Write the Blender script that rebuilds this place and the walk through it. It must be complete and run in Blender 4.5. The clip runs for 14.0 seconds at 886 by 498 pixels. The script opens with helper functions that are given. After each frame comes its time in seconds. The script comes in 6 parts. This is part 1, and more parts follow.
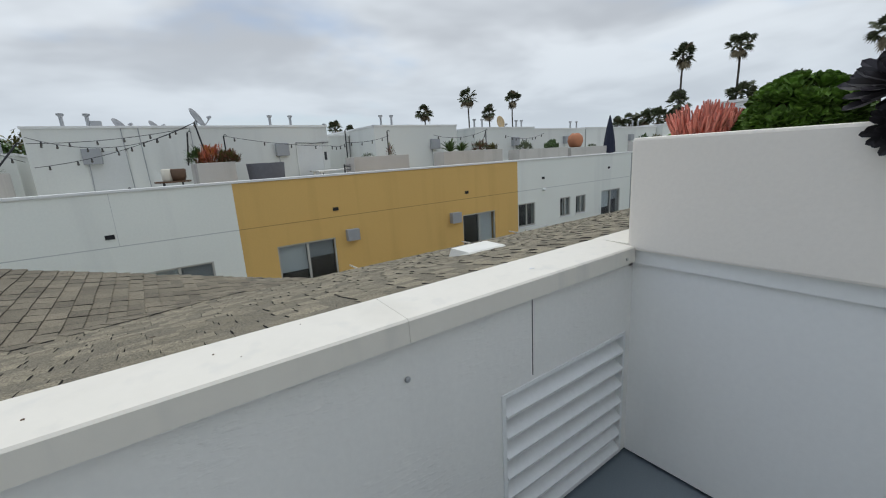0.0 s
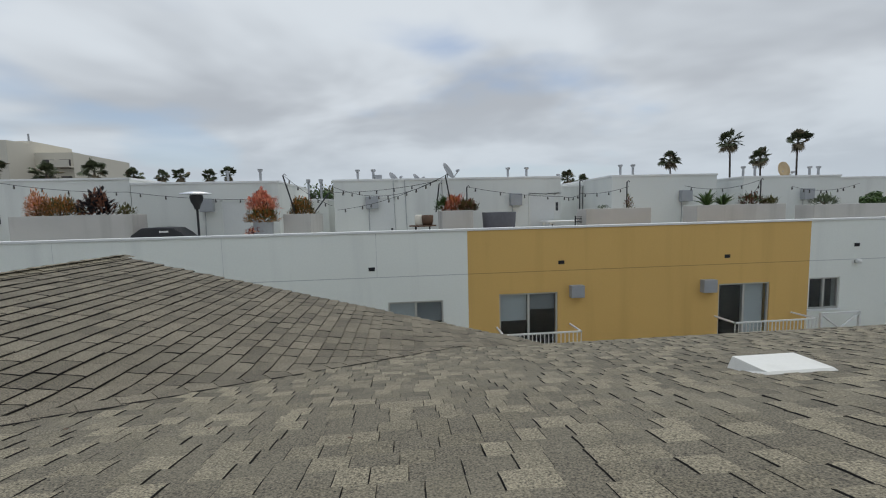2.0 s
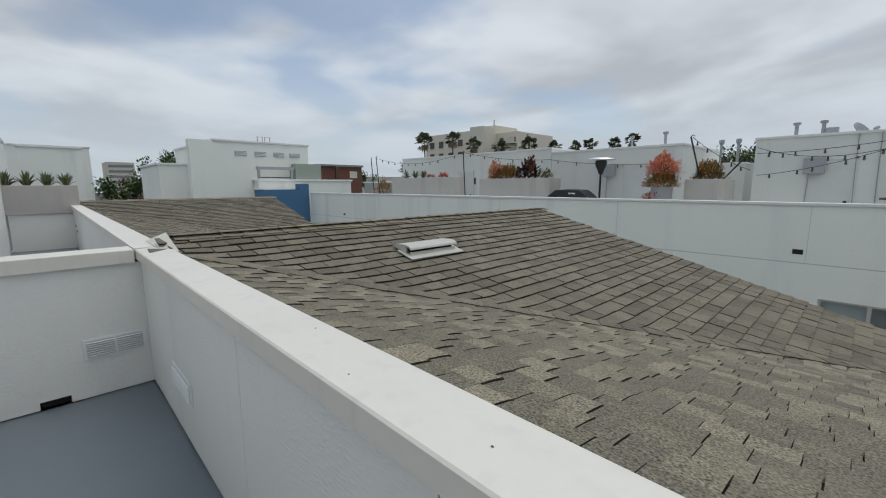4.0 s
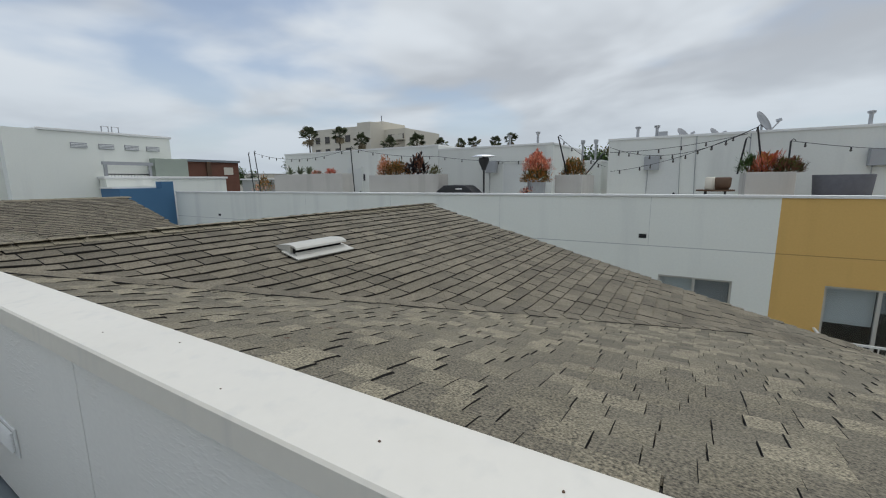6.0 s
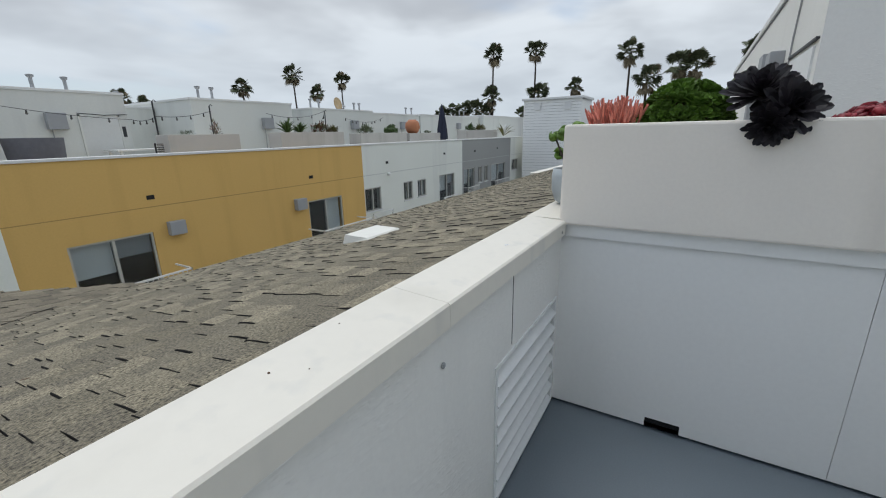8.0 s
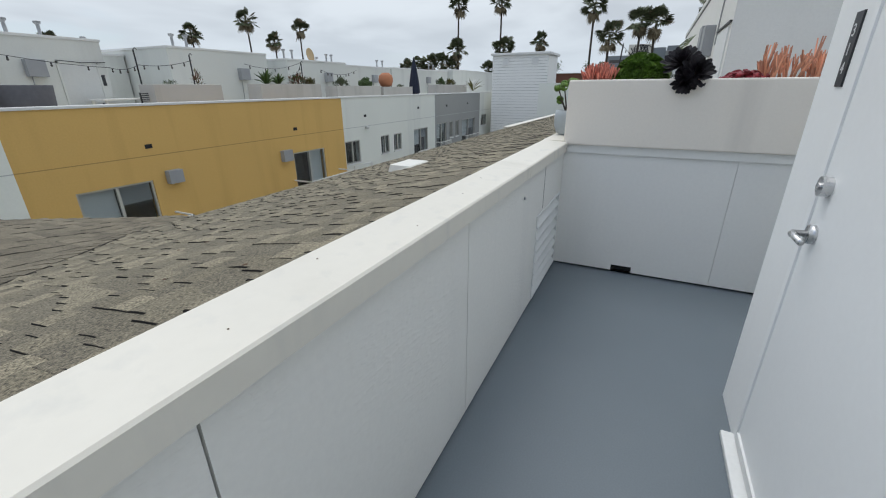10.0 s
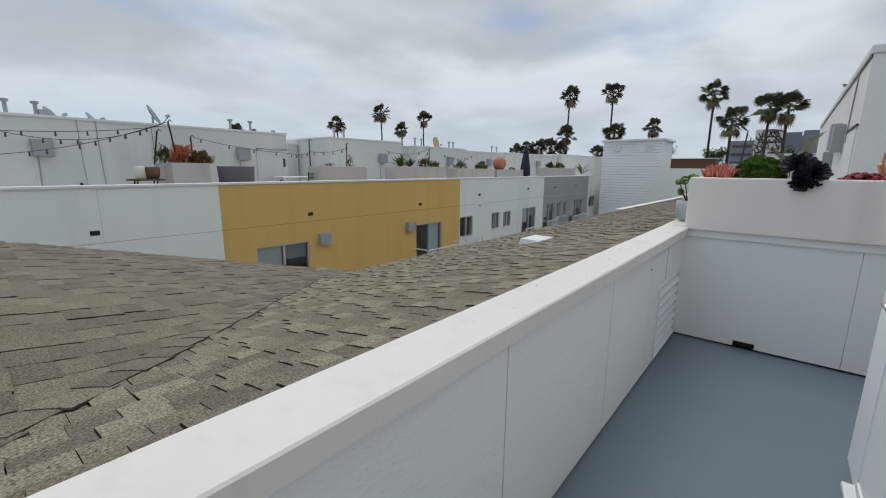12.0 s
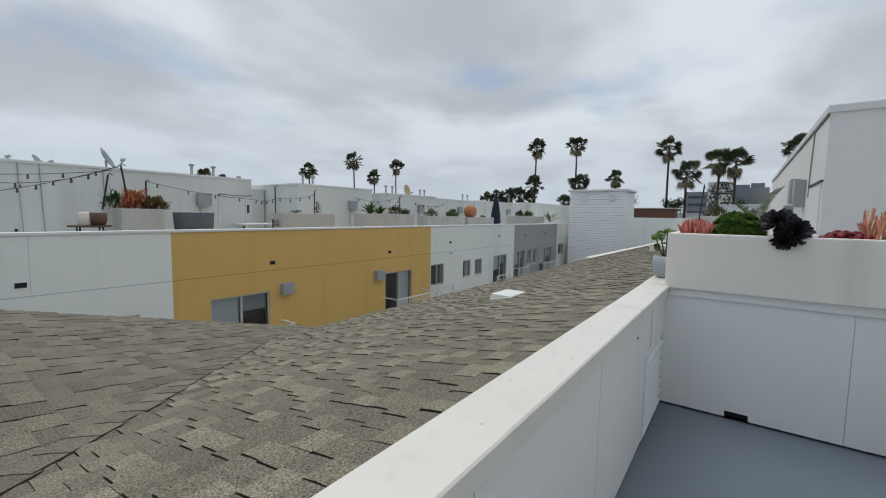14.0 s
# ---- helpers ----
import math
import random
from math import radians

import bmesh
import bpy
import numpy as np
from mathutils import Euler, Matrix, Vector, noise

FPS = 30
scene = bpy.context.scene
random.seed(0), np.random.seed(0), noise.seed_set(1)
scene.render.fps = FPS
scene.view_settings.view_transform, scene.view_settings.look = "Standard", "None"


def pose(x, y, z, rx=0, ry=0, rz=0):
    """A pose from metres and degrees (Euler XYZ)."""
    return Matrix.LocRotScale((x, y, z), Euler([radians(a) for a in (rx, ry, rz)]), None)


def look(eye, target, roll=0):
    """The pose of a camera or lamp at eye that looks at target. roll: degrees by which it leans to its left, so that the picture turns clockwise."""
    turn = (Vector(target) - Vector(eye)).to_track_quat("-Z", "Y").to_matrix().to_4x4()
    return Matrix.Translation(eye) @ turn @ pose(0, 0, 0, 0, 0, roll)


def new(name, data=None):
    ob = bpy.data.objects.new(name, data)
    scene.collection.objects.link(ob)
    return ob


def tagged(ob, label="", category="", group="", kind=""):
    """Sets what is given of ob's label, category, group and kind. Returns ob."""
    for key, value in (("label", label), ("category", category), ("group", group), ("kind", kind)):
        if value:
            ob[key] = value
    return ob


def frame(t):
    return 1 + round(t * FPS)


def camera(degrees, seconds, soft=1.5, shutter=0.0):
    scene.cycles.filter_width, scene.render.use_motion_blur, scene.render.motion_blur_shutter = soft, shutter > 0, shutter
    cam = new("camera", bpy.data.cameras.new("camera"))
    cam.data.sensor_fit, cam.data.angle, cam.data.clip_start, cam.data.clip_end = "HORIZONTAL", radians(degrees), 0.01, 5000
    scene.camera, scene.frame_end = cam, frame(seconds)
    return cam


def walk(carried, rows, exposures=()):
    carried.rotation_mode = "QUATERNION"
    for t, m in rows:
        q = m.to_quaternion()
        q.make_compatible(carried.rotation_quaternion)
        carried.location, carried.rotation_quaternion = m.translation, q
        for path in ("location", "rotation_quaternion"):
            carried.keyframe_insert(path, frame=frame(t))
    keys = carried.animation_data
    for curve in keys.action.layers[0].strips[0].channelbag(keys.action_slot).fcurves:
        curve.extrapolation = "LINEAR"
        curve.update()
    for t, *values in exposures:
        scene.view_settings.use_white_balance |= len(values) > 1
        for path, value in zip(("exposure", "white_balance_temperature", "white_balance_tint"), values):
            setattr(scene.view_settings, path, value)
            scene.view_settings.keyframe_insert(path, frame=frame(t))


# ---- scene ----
cam = camera(94.6, 14.0, soft=1.1)
PATH = [
    (0, (-1.687, -0.922, 1.466), (-0.55, 0.662, 1.021), -3.3),
    (0.5, (-1.623, -0.807, 1.499), (-0.531, 0.837, 1.172), -3.8),
    (1, (-1.581, -0.683, 1.535), (-0.587, 1.035, 1.284), -3.6),
    (1.5, (-1.551, -0.509, 1.558), (-0.828, 1.346, 1.364), -2.1),
    (2, (-1.549, -0.34, 1.588), (-1.359, 1.643, 1.409), -1.4),
    (2.5, (-1.522, -0.35, 1.512), (-2.003, 1.584, 1.343), -1.4),
    (3, (-1.48, -0.371, 1.505), (-2.565, 1.296, 1.295), -1.2),
    (3.2, (-1.5, -0.391, 1.502), (-2.786, 1.124, 1.27), -1.4),
    (5.3, (-1.518, -0.508, 1.521), (-2.978, 0.817, 1.189), 0.1),
    (5.5, (-1.504, -0.495, 1.523), (-2.861, 0.937, 1.194), -0.1),
    (6, (-1.495, -0.44, 1.497), (-2.512, 1.251, 1.169), -0.6),
    (6.5, (-1.486, -0.417, 1.494), (-1.953, 1.498, 1.154), -1.3),
    (6.8, (-1.551, -0.438, 1.48), (-1.542, 1.532, 1.138), -2.2),
    (7, (-1.647, -0.416, 1.481), (-1.293, 1.516, 1.105), -2.0),
    (7.5, (-1.791, -0.472, 1.492), (-0.649, 1.108, 1.047), -1.6),
    (8, (-2.018, -0.518, 1.466), (-0.37, 0.476, 0.921), -1.2),
    (8.2, (-2.144, -0.515, 1.468), (-0.385, 0.232, 0.876), -1.0),
    (10.3, (-3.568, -0.602, 1.433), (-1.935, 0.257, 0.661), -0.7),
    (10.5, (-3.645, -0.632, 1.425), (-2.056, 0.332, 0.684), -0.6),
    (11, (-3.807, -0.702, 1.443), (-2.324, 0.473, 0.796), -0.9),
    (11.5, (-4.084, -0.687, 1.492), (-2.62, 0.571, 0.968), -0.5),
    (12, (-4.299, -0.668, 1.552), (-2.791, 0.586, 1.164), 0.5),
    (12.5, (-4.373, -0.671, 1.605), (-2.845, 0.59, 1.327), 1.0),
    (13, (-4.365, -0.637, 1.625), (-2.829, 0.626, 1.414), 1.2),
    (13.5, (-4.259, -0.566, 1.619), (-2.707, 0.684, 1.45), 1.3),
    (14, (-3.946, -0.481, 1.608), (-2.332, 0.688, 1.442), 1.0),
]
walk(cam, [(t, look(eye, target, roll)) for t, eye, target, roll in PATH],
     exposures=[(0, 0.14), (0.5, 0.04), (1.5, -0.04), (3, -0.05), (5.5, 0.0), (6.5, 0.0), (7.5, 0.0), (8, 0.14), (10.5, 0.22), (11.5, 0.12), (12.5, 0.02), (14, 0.02)])

# ---- world and light ----
world = bpy.data.worlds.new("sky")
scene.world = world
world.use_nodes = True
wt = world.node_tree
wn, wl = wt.nodes, wt.links
wn.clear()
SUN_EL, SUN_AZ = 74.0, 20.0
sky = wn.new("ShaderNodeTexSky")
sky.sky_type, sky.sun_disc = "NISHITA", False
sky.sun_elevation, sky.sun_rotation = radians(SUN_EL), radians(SUN_AZ)
coord = wn.new("ShaderNodeTexCoord")
sep = wn.new("ShaderNodeSeparateXYZ")
wl.new(coord.outputs["Generated"], sep.inputs[0])


def wmath(op, a, b, clamp=False):
    n = wn.new("ShaderNodeMath")
    n.operation, n.use_clamp = op, clamp
    for k, v in enumerate((a, b)):
        if isinstance(v, (int, float)):
            n.inputs[k].default_value = v
        else:
            wl.new(v, n.inputs[k])
    return n.outputs[0]


# the cloud deck is a flat layer: the direction is divided by its height
up = wmath("ADD", wmath("MAXIMUM", sep.outputs[2], 0.0), 0.16)
layer = wn.new("ShaderNodeCombineXYZ")
wl.new(wmath("DIVIDE", sep.outputs[0], up), layer.inputs[0])
wl.new(wmath("DIVIDE", sep.outputs[1], up), layer.inputs[1])


def wnoise(scale, detail, rough, w):
    n = wn.new("ShaderNodeTexNoise")
    n.noise_dimensions = "3D"
    off = wn.new("ShaderNodeVectorMath")
    off.operation = "ADD"
    off.inputs[1].default_value = (w, w * 0.7, 0)
    wl.new(layer.outputs[0], off.inputs[0])
    wl.new(off.outputs[0], n.inputs["Vector"])
    n.inputs["Scale"].default_value, n.inputs["Detail"].default_value, n.inputs["Roughness"].default_value = scale, detail, rough
    n.inputs["Distortion"].default_value = 0.25
    return n.outputs["Fac"]


def wramp(fac, stops):
    r = wn.new("ShaderNodeValToRGB")
    r.color_ramp.interpolation = "EASE"
    for k, (p, c) in enumerate(stops):
        e = r.color_ramp.elements[k] if k < 2 else r.color_ramp.elements.new(p)
        e.position, e.color = p, (*c, 1)
    wl.new(fac, r.inputs[0])
    return r.outputs[0]


big = wnoise(0.55, 3, 0.45, 3.1)
fine = wnoise(1.5, 4, 0.45, 8.4)
mixed = wmath("ADD", wmath("MULTIPLY", big, 0.68), wmath("MULTIPLY", fine, 0.32))
# the deck is closed to the east and opens westwards
mixed = wmath("ADD", mixed, wmath("MULTIPLY", sep.outputs[0], 0.045))
cover = wramp(mixed, [(0.375, (0.30, 0.30, 0.30)), (0.49, (1, 1, 1))])
shade = wramp(wnoise(0.8, 4, 0.5, 17.0), [(0.36, (0.45, 0.487, 0.535)), (0.62, (0.688, 0.742, 0.797))])
blue = wn.new("ShaderNodeVectorMath")
blue.operation = "MULTIPLY"
blue.inputs[1].default_value = (0.115, 0.115, 0.115)
wl.new(sky.outputs[0], blue.inputs[0])
mixc = wn.new("ShaderNodeMix")
mixc.data_type = "RGBA"
wl.new(cover, mixc.inputs[0])
wl.new(blue.outputs[0], mixc.inputs[6])
wl.new(shade, mixc.inputs[7])
backg = wn.new("ShaderNodeBackground")
# an overcast sky is brightest overhead
zen = wn.new("ShaderNodeMapRange")
zen.inputs["From Min"].default_value, zen.inputs["From Max"].default_value = 0.48, 1.0
zen.inputs["To Min"].default_value, zen.inputs["To Max"].default_value = 1.0, 2.1
wl.new(sep.outputs[2], zen.inputs["Value"])
wl.new(zen.outputs[0], backg.inputs["Strength"])
# towards the horizon the cloud thickens to an even grey
haze = wn.new("ShaderNodeMapRange")
haze.inputs["From Min"].default_value, haze.inputs["From Max"].default_value = 0.02, 0.24
haze.inputs["To Min"].default_value, haze.inputs["To Max"].default_value = 0.85, 0.0
wl.new(sep.outputs[2], haze.inputs["Value"])
mixh = wn.new("ShaderNodeMix")
mixh.data_type = "RGBA"
wl.new(haze.outputs[0], mixh.inputs[0])
wl.new(mixc.outputs[2], mixh.inputs[6])
mixh.inputs[7].default_value = (0.53, 0.60, 0.67, 1)
wl.new(mixh.outputs[2], backg.inputs["Color"])
wout = wn.new("ShaderNodeOutputWorld")
wl.new(backg.outputs[0], wout.inputs[0])

sun = new("sun", bpy.data.lights.new("sun", "SUN"))
sun.data.energy, sun.data.angle, sun.data.color = 0.85, radians(35), (1.0, 0.96, 0.9)
sd = Vector((math.sin(radians(SUN_AZ)) * math.cos(radians(SUN_EL)), math.cos(radians(SUN_AZ)) * math.cos(radians(SUN_EL)), math.sin(radians(SUN_EL))))
sun.matrix_world = look(sd * 50, (0, 0, 0))


# ---- materials ----
def material(name, color, rough=0.8, metal=0.0, var=0.12, scale=3.0, grain=60.0, grain_var=0.06, bump=0.0, bump_scale=80.0, dist=0.004,
             rnd=0.0, island=0.0, stain=None, streak=None, coat=0.0, spec=0.5, trowel=0.0):
    """Noise-varied surface: var at scale, grain at fine scale, bump, a random tone by object or island, a stain or streak colour."""
    m = bpy.data.materials.new(name)
    m.use_nodes = True
    t = m.node_tree
    N, L = t.nodes, t.links
    bs = N["Principled BSDF"]
    bs.inputs["Roughness"].default_value, bs.inputs["Metallic"].default_value = rough, metal
    bs.inputs["Specular IOR Level"].default_value = spec
    if coat:
        bs.inputs["Coat Weight"].default_value = coat
    geo, tc = N.new("ShaderNodeNewGeometry"), N.new("ShaderNodeTexCoord")
    pos = geo.outputs["Position"]

    def tex(sc, detail=4, vec=None):
        n = N.new("ShaderNodeTexNoise")
        n.inputs["Scale"].default_value, n.inputs["Detail"].default_value = sc, detail
        L.new(vec or pos, n.inputs["Vector"])
        return n.outputs["Fac"]

    def math_(op, a, b):
        n = N.new("ShaderNodeMath")
        n.operation = op
        for k, v in enumerate((a, b)):
            if isinstance(v, (int, float)):
                n.inputs[k].default_value = v
            else:
                L.new(v, n.inputs[k])
        return n.outputs[0]

    def span(v, amount):
        return math_("ADD", math_("MULTIPLY", math_("SUBTRACT", v, 0.5), 2 * amount), 1.0)

    value = math_("MULTIPLY", span(tex(scale), var), span(tex(grain, 3), grain_var))
    if rnd:
        oi = N.new("ShaderNodeObjectInfo")
        value = math_("MULTIPLY", value, span(oi.outputs["Random"], rnd))
    if island:
        value = math_("MULTIPLY", value, span(geo.outputs["Random Per Island"], island))
    vm = N.new("ShaderNodeVectorMath")
    vm.operation = "SCALE"
    vm.inputs[0].default_value = color
    L.new(value, vm.inputs["Scale"])
    out = vm.outputs[0]

    def blend(out, colour, fac):
        mx = N.new("ShaderNodeMix")
        mx.data_type = "RGBA"
        L.new(fac, mx.inputs[0])
        L.new(out, mx.inputs[6])
        mx.inputs[7].default_value = (*colour, 1)
        return mx.outputs[2]

    def ramp(fac, lo, hi, top):
        mr = N.new("ShaderNodeMapRange")
        mr.inputs["From Min"].default_value, mr.inputs["From Max"].default_value, mr.inputs["To Max"].default_value = lo, hi, top
        L.new(fac, mr.inputs["Value"])
        return mr.outputs[0]

    if stain:
        out = blend(out, stain[0], ramp(tex(stain[1], 6), stain[2], stain[3], stain[4]))
    if streak:
        mp = N.new("ShaderNodeMapping")
        mp.inputs["Scale"].default_value = (1, 1, 0.08)
        L.new(pos, mp.inputs["Vector"])
        out = blend(out, streak[0], ramp(tex(streak[1], 5, mp.outputs[0]), streak[2], streak[3], streak[4]))
    L.new(out, bs.inputs["Base Color"])
    if bump:
        bp = N.new("ShaderNodeBump")
        bp.inputs["Strength"].default_value, bp.inputs["Distance"].default_value = bump, dist
        height = tex(bump_scale, 5)
        if trowel:
            # short level strokes of the trowel, in patches
            tm = N.new("ShaderNodeMapping")
            tm.inputs["Scale"].default_value = (1, 1, 2.6)
            L.new(pos, tm.inputs["Vector"])
            patch = ramp(tex(2.3, 2), 0.42, 0.62, 1.0)
            height = math_("ADD", math_("MULTIPLY", height, 0.25), math_("MULTIPLY", math_("MULTIPLY", ramp(tex(26.0, 2, tm.outputs[0]), 0.50, 0.66, 1.0), patch), trowel))
        L.new(height, bp.inputs["Height"])
        L.new(bp.outputs[0], bs.inputs["Normal"])
    rr = math_("ADD", math_("MULTIPLY", math_("SUBTRACT", tex(scale * 2.3), 0.5), 0.16), rough)
    L.new(rr, bs.inputs["Roughness"])
    return m


STUCCO = material("stucco_white", (0.755, 0.75, 0.715), 0.85, var=0.06, scale=0.8, grain=45, grain_var=0.04, bump=0.5, bump_scale=30, dist=0.006, trowel=0.38, streak=((0.60, 0.60, 0.58), 2.2, 0.58, 0.8, 0.35))
STUCCO_SMOOTH = material("stucco_white_smooth", (0.79, 0.785, 0.755), 0.8, var=0.05, scale=0.9, grain=45, grain_var=0.03, bump=0.15, bump_scale=35, dist=0.004, streak=((0.62, 0.62, 0.60), 2.2, 0.58, 0.8, 0.3))
PENTPAINT = material("penthouse_white_paint", (0.86, 0.87, 0.865), 0.6, var=0.03, scale=1.2, grain=40, grain_var=0.02, bump=0.10, bump_scale=40, dist=0.003)
STUCCO_FAR = material("stucco_pale_grey", (0.77, 0.785, 0.725), 0.85, var=0.06, scale=0.35, grain=20, grain_var=0.04, bump=0.3, bump_scale=25, dist=0.008, streak=((0.40, 0.41, 0.42), 1.1, 0.55, 0.8, 0.4))
PH_STUCCO = material("stucco_light_grey", (0.66, 0.67, 0.63), 0.88, var=0.06, scale=0.4, grain=20, grain_var=0.05, bump=0.3, bump_scale=25, dist=0.008, streak=((0.38, 0.38, 0.37), 1.3, 0.55, 0.8, 0.4))
YELLOW = material("stucco_ochre", (0.66, 0.42, 0.135), 0.85, var=0.07, scale=0.4, grain=25, grain_var=0.05, bump=0.3, bump_scale=25, dist=0.008, streak=((0.46, 0.28, 0.08), 1.6, 0.52, 0.8, 0.45))
GREYWALL = material("stucco_dark_grey", (0.33, 0.335, 0.32), 0.85, var=0.07, scale=0.4, grain=25, grain_var=0.05, bump=0.3, bump_scale=25, dist=0.008)
BLUEWALL = material("stucco_blue", (0.055, 0.145, 0.26), 0.8, var=0.08, scale=0.5, grain=25, bump=0.2, bump_scale=30)
CREAM = material("plaster_cream", (0.60, 0.56, 0.47), 0.85, var=0.06, scale=0.2, grain=8)
CAPWHITE = material("metal_cap_paint", (0.69, 0.66, 0.585), 0.5, var=0.05, scale=1.6, grain=30, grain_var=0.03, bump=0.08, bump_scale=12, stain=((0.50, 0.47, 0.40), 3.0, 0.58, 0.8, 0.35), streak=((0.55, 0.54, 0.50), 14.0, 0.56, 0.75, 0.45))
FARCAP = material("parapet_cap_paint", (0.70, 0.70, 0.68), 0.6, var=0.05, scale=1.0, grain=20)
PLANTER = material("planter_plaster", (0.82, 0.765, 0.685), 0.8, var=0.05, scale=0.9, grain=60, grain_var=0.03, bump=0.15, bump_scale=60, streak=((0.42, 0.39, 0.35), 3.0, 0.56, 0.8, 0.35))
FARPLANTER = material("planter_concrete", (0.46, 0.44, 0.41), 0.85, var=0.10, scale=1.5, grain=30, streak=((0.30, 0.28, 0.25), 2.5, 0.52, 0.75, 0.5))
DECK = material("deck_coating", (0.143, 0.171, 0.194), 0.42, var=0.07, scale=1.1, grain=140, grain_var=0.10, bump=0.10, bump_scale=220, dist=0.002, stain=((0.20, 0.22, 0.235), 1.7, 0.55, 0.85, 0.35))
DOORPAINT = material("door_paint", (0.87, 0.88, 0.88), 0.45, var=0.03, scale=2.0, grain=40, grain_var=0.02, bump=0.04, bump_scale=40)
FARJOINT = material("stucco_reveal", (0.50, 0.51, 0.49), 0.9, var=0.1)
DOORGREY = material("door_grey_paint", (0.60, 0.61, 0.59), 0.6, var=0.05, scale=2.0, grain=30)
GREENBOX = material("roof_unit_paint", (0.30, 0.34, 0.29), 0.7, var=0.08, scale=2)
TRIM = material("trim_paint", (0.74, 0.75, 0.74), 0.6, var=0.05, scale=2.0, grain=40, bump=0.1, bump_scale=30)
GAP = material("joint_shadow_gap", (0.10, 0.10, 0.10), 0.9, var=0.1)
# near-black that stands in for the shade inside vents and wall openings
DARK = material("recess_shade_black", (0.012, 0.012, 0.013), 0.8, var=0.2)
STEEL = material("satin_nickel", (0.60, 0.60, 0.60), 0.28, 1.0, var=0.05, scale=20)
GALV = material("galvanised_steel", (0.50, 0.49, 0.44), 0.6, 0.1, var=0.12, scale=6, grain=50, stain=((0.35, 0.34, 0.31), 6.0, 0.5, 0.75, 0.5))
PIPE = material("vent_pipe_metal", (0.36, 0.37, 0.38), 0.5, 0.6, var=0.15, scale=6)
BOXGREY = material("utility_box_paint", (0.33, 0.34, 0.35), 0.6, var=0.08, scale=4)
ALU = material("window_aluminium", (0.50, 0.49, 0.45), 0.45, 0.3, var=0.06, scale=6)
RAILWHITE = material("rail_white_paint", (0.74, 0.74, 0.71), 0.5, var=0.05, scale=3)
BLACKMETAL = material("black_metal", (0.02, 0.02, 0.022), 0.5, var=0.15, scale=10)
CABLE = material("black_cable", (0.022, 0.022, 0.022), 0.6, var=0.1)
BULB = material("bulb_glass", (0.10, 0.09, 0.08), 0.15, var=0.1)
BLIND = material("blind_fabric", (0.72, 0.73, 0.71), 0.9, var=0.06, scale=4)
# dark colour carries the dimness of unlit rooms, also on flat far panes
ROOM = material("room_interior_shade", (0.09, 0.085, 0.08), 0.9, var=0.3, scale=1.0)
BRICK = material("red_brick_wall", (0.15, 0.066, 0.043), 0.9, var=0.2, scale=1.2, grain=25, grain_var=0.2)
BARK = material("palm_bark", (0.07, 0.058, 0.046), 0.95, var=0.25, scale=2, grain=20, grain_var=0.2, bump=0.5, bump_scale=12, dist=0.03)
PALM = material("palm_frond_green", (0.078, 0.092, 0.042), 0.6, var=0.35, scale=1.0, island=0.45)
PALMDRY = material("palm_frond_dry", (0.20, 0.16, 0.095), 0.8, var=0.3, scale=1.0, island=0.3)
LEAF = material("leaf_green", (0.055, 0.10, 0.022), 0.5, var=0.2, scale=8, island=0.5)
JADE = material("succulent_green", (0.095, 0.18, 0.022), 0.6, var=0.15, scale=10, island=0.4)
OLIVE = material("leaf_olive", (0.115, 0.11, 0.03), 0.6, var=0.2, scale=8, island=0.5)
GREYLEAF = material("leaf_grey_green", (0.14, 0.17, 0.10), 0.6, var=0.2, scale=8, island=0.4)
CORAL = material("succulent_coral", (0.62, 0.21, 0.15), 0.5, var=0.2, scale=12, island=0.35)
SALMON = material("succulent_salmon", (0.66, 0.31, 0.19), 0.5, var=0.2, scale=12, island=0.35)
ORANGE = material("leaf_orange", (0.36, 0.15, 0.035), 0.6, var=0.25, scale=8, island=0.5)
PINKFL = material("leaf_coral_pink", (0.55, 0.16, 0.10), 0.6, var=0.25, scale=8, island=0.45)
RUST = material("leaf_rust", (0.17, 0.07, 0.04), 0.7, var=0.25, scale=8, island=0.5)
NEARBLACK = material("aeonium_black", (0.013, 0.010, 0.013), 0.5, var=0.3, scale=12, island=0.5)
REDFL = material("succulent_crimson", (0.20, 0.008, 0.016), 0.55, var=0.2, scale=12, island=0.4)
SOIL = material("soil", (0.06, 0.045, 0.03), 0.95, var=0.3, scale=12, bump=0.5, bump_scale=40, dist=0.02)
TERRA = material("terracotta", (0.42, 0.17, 0.085), 0.8, var=0.12, scale=6)
POTGREY = material("weathered_pot", (0.40, 0.44, 0.46), 0.75, var=0.12, scale=7, stain=((0.62, 0.64, 0.64), 9.0, 0.5, 0.65, 0.7), grain=70, bump=0.1, bump_scale=50)
WICKER = material("grey_wicker", (0.085, 0.085, 0.095), 0.8, var=0.2, scale=10, bump=0.4, bump_scale=40)
NAVY = material("navy_canvas", (0.012, 0.016, 0.035), 0.85, var=0.2, scale=4)
BLACKCOVER = material("black_vinyl_cover", (0.014, 0.014, 0.016), 0.5, var=0.2, scale=6)
REFLECT = material("polished_aluminium", (0.80, 0.80, 0.80), 0.25, 0.8, var=0.04)
TAN = material("tan_dish", (0.45, 0.33, 0.18), 0.6, var=0.1)
DISH = material("dish_grey", (0.22, 0.23, 0.24), 0.5, var=0.1)
SIDING = material("white_siding", (0.82, 0.82, 0.79), 0.7, var=0.05, scale=0.6, grain=20)
WOOD = material("brown_wood", (0.10, 0.055, 0.03), 0.7, var=0.2, scale=8)
SKYL = material("skylight_white_dome", (0.72, 0.71, 0.65), 0.4, var=0.04, scale=4, stain=((0.55, 0.53, 0.47), 6, 0.55, 0.8, 0.3))
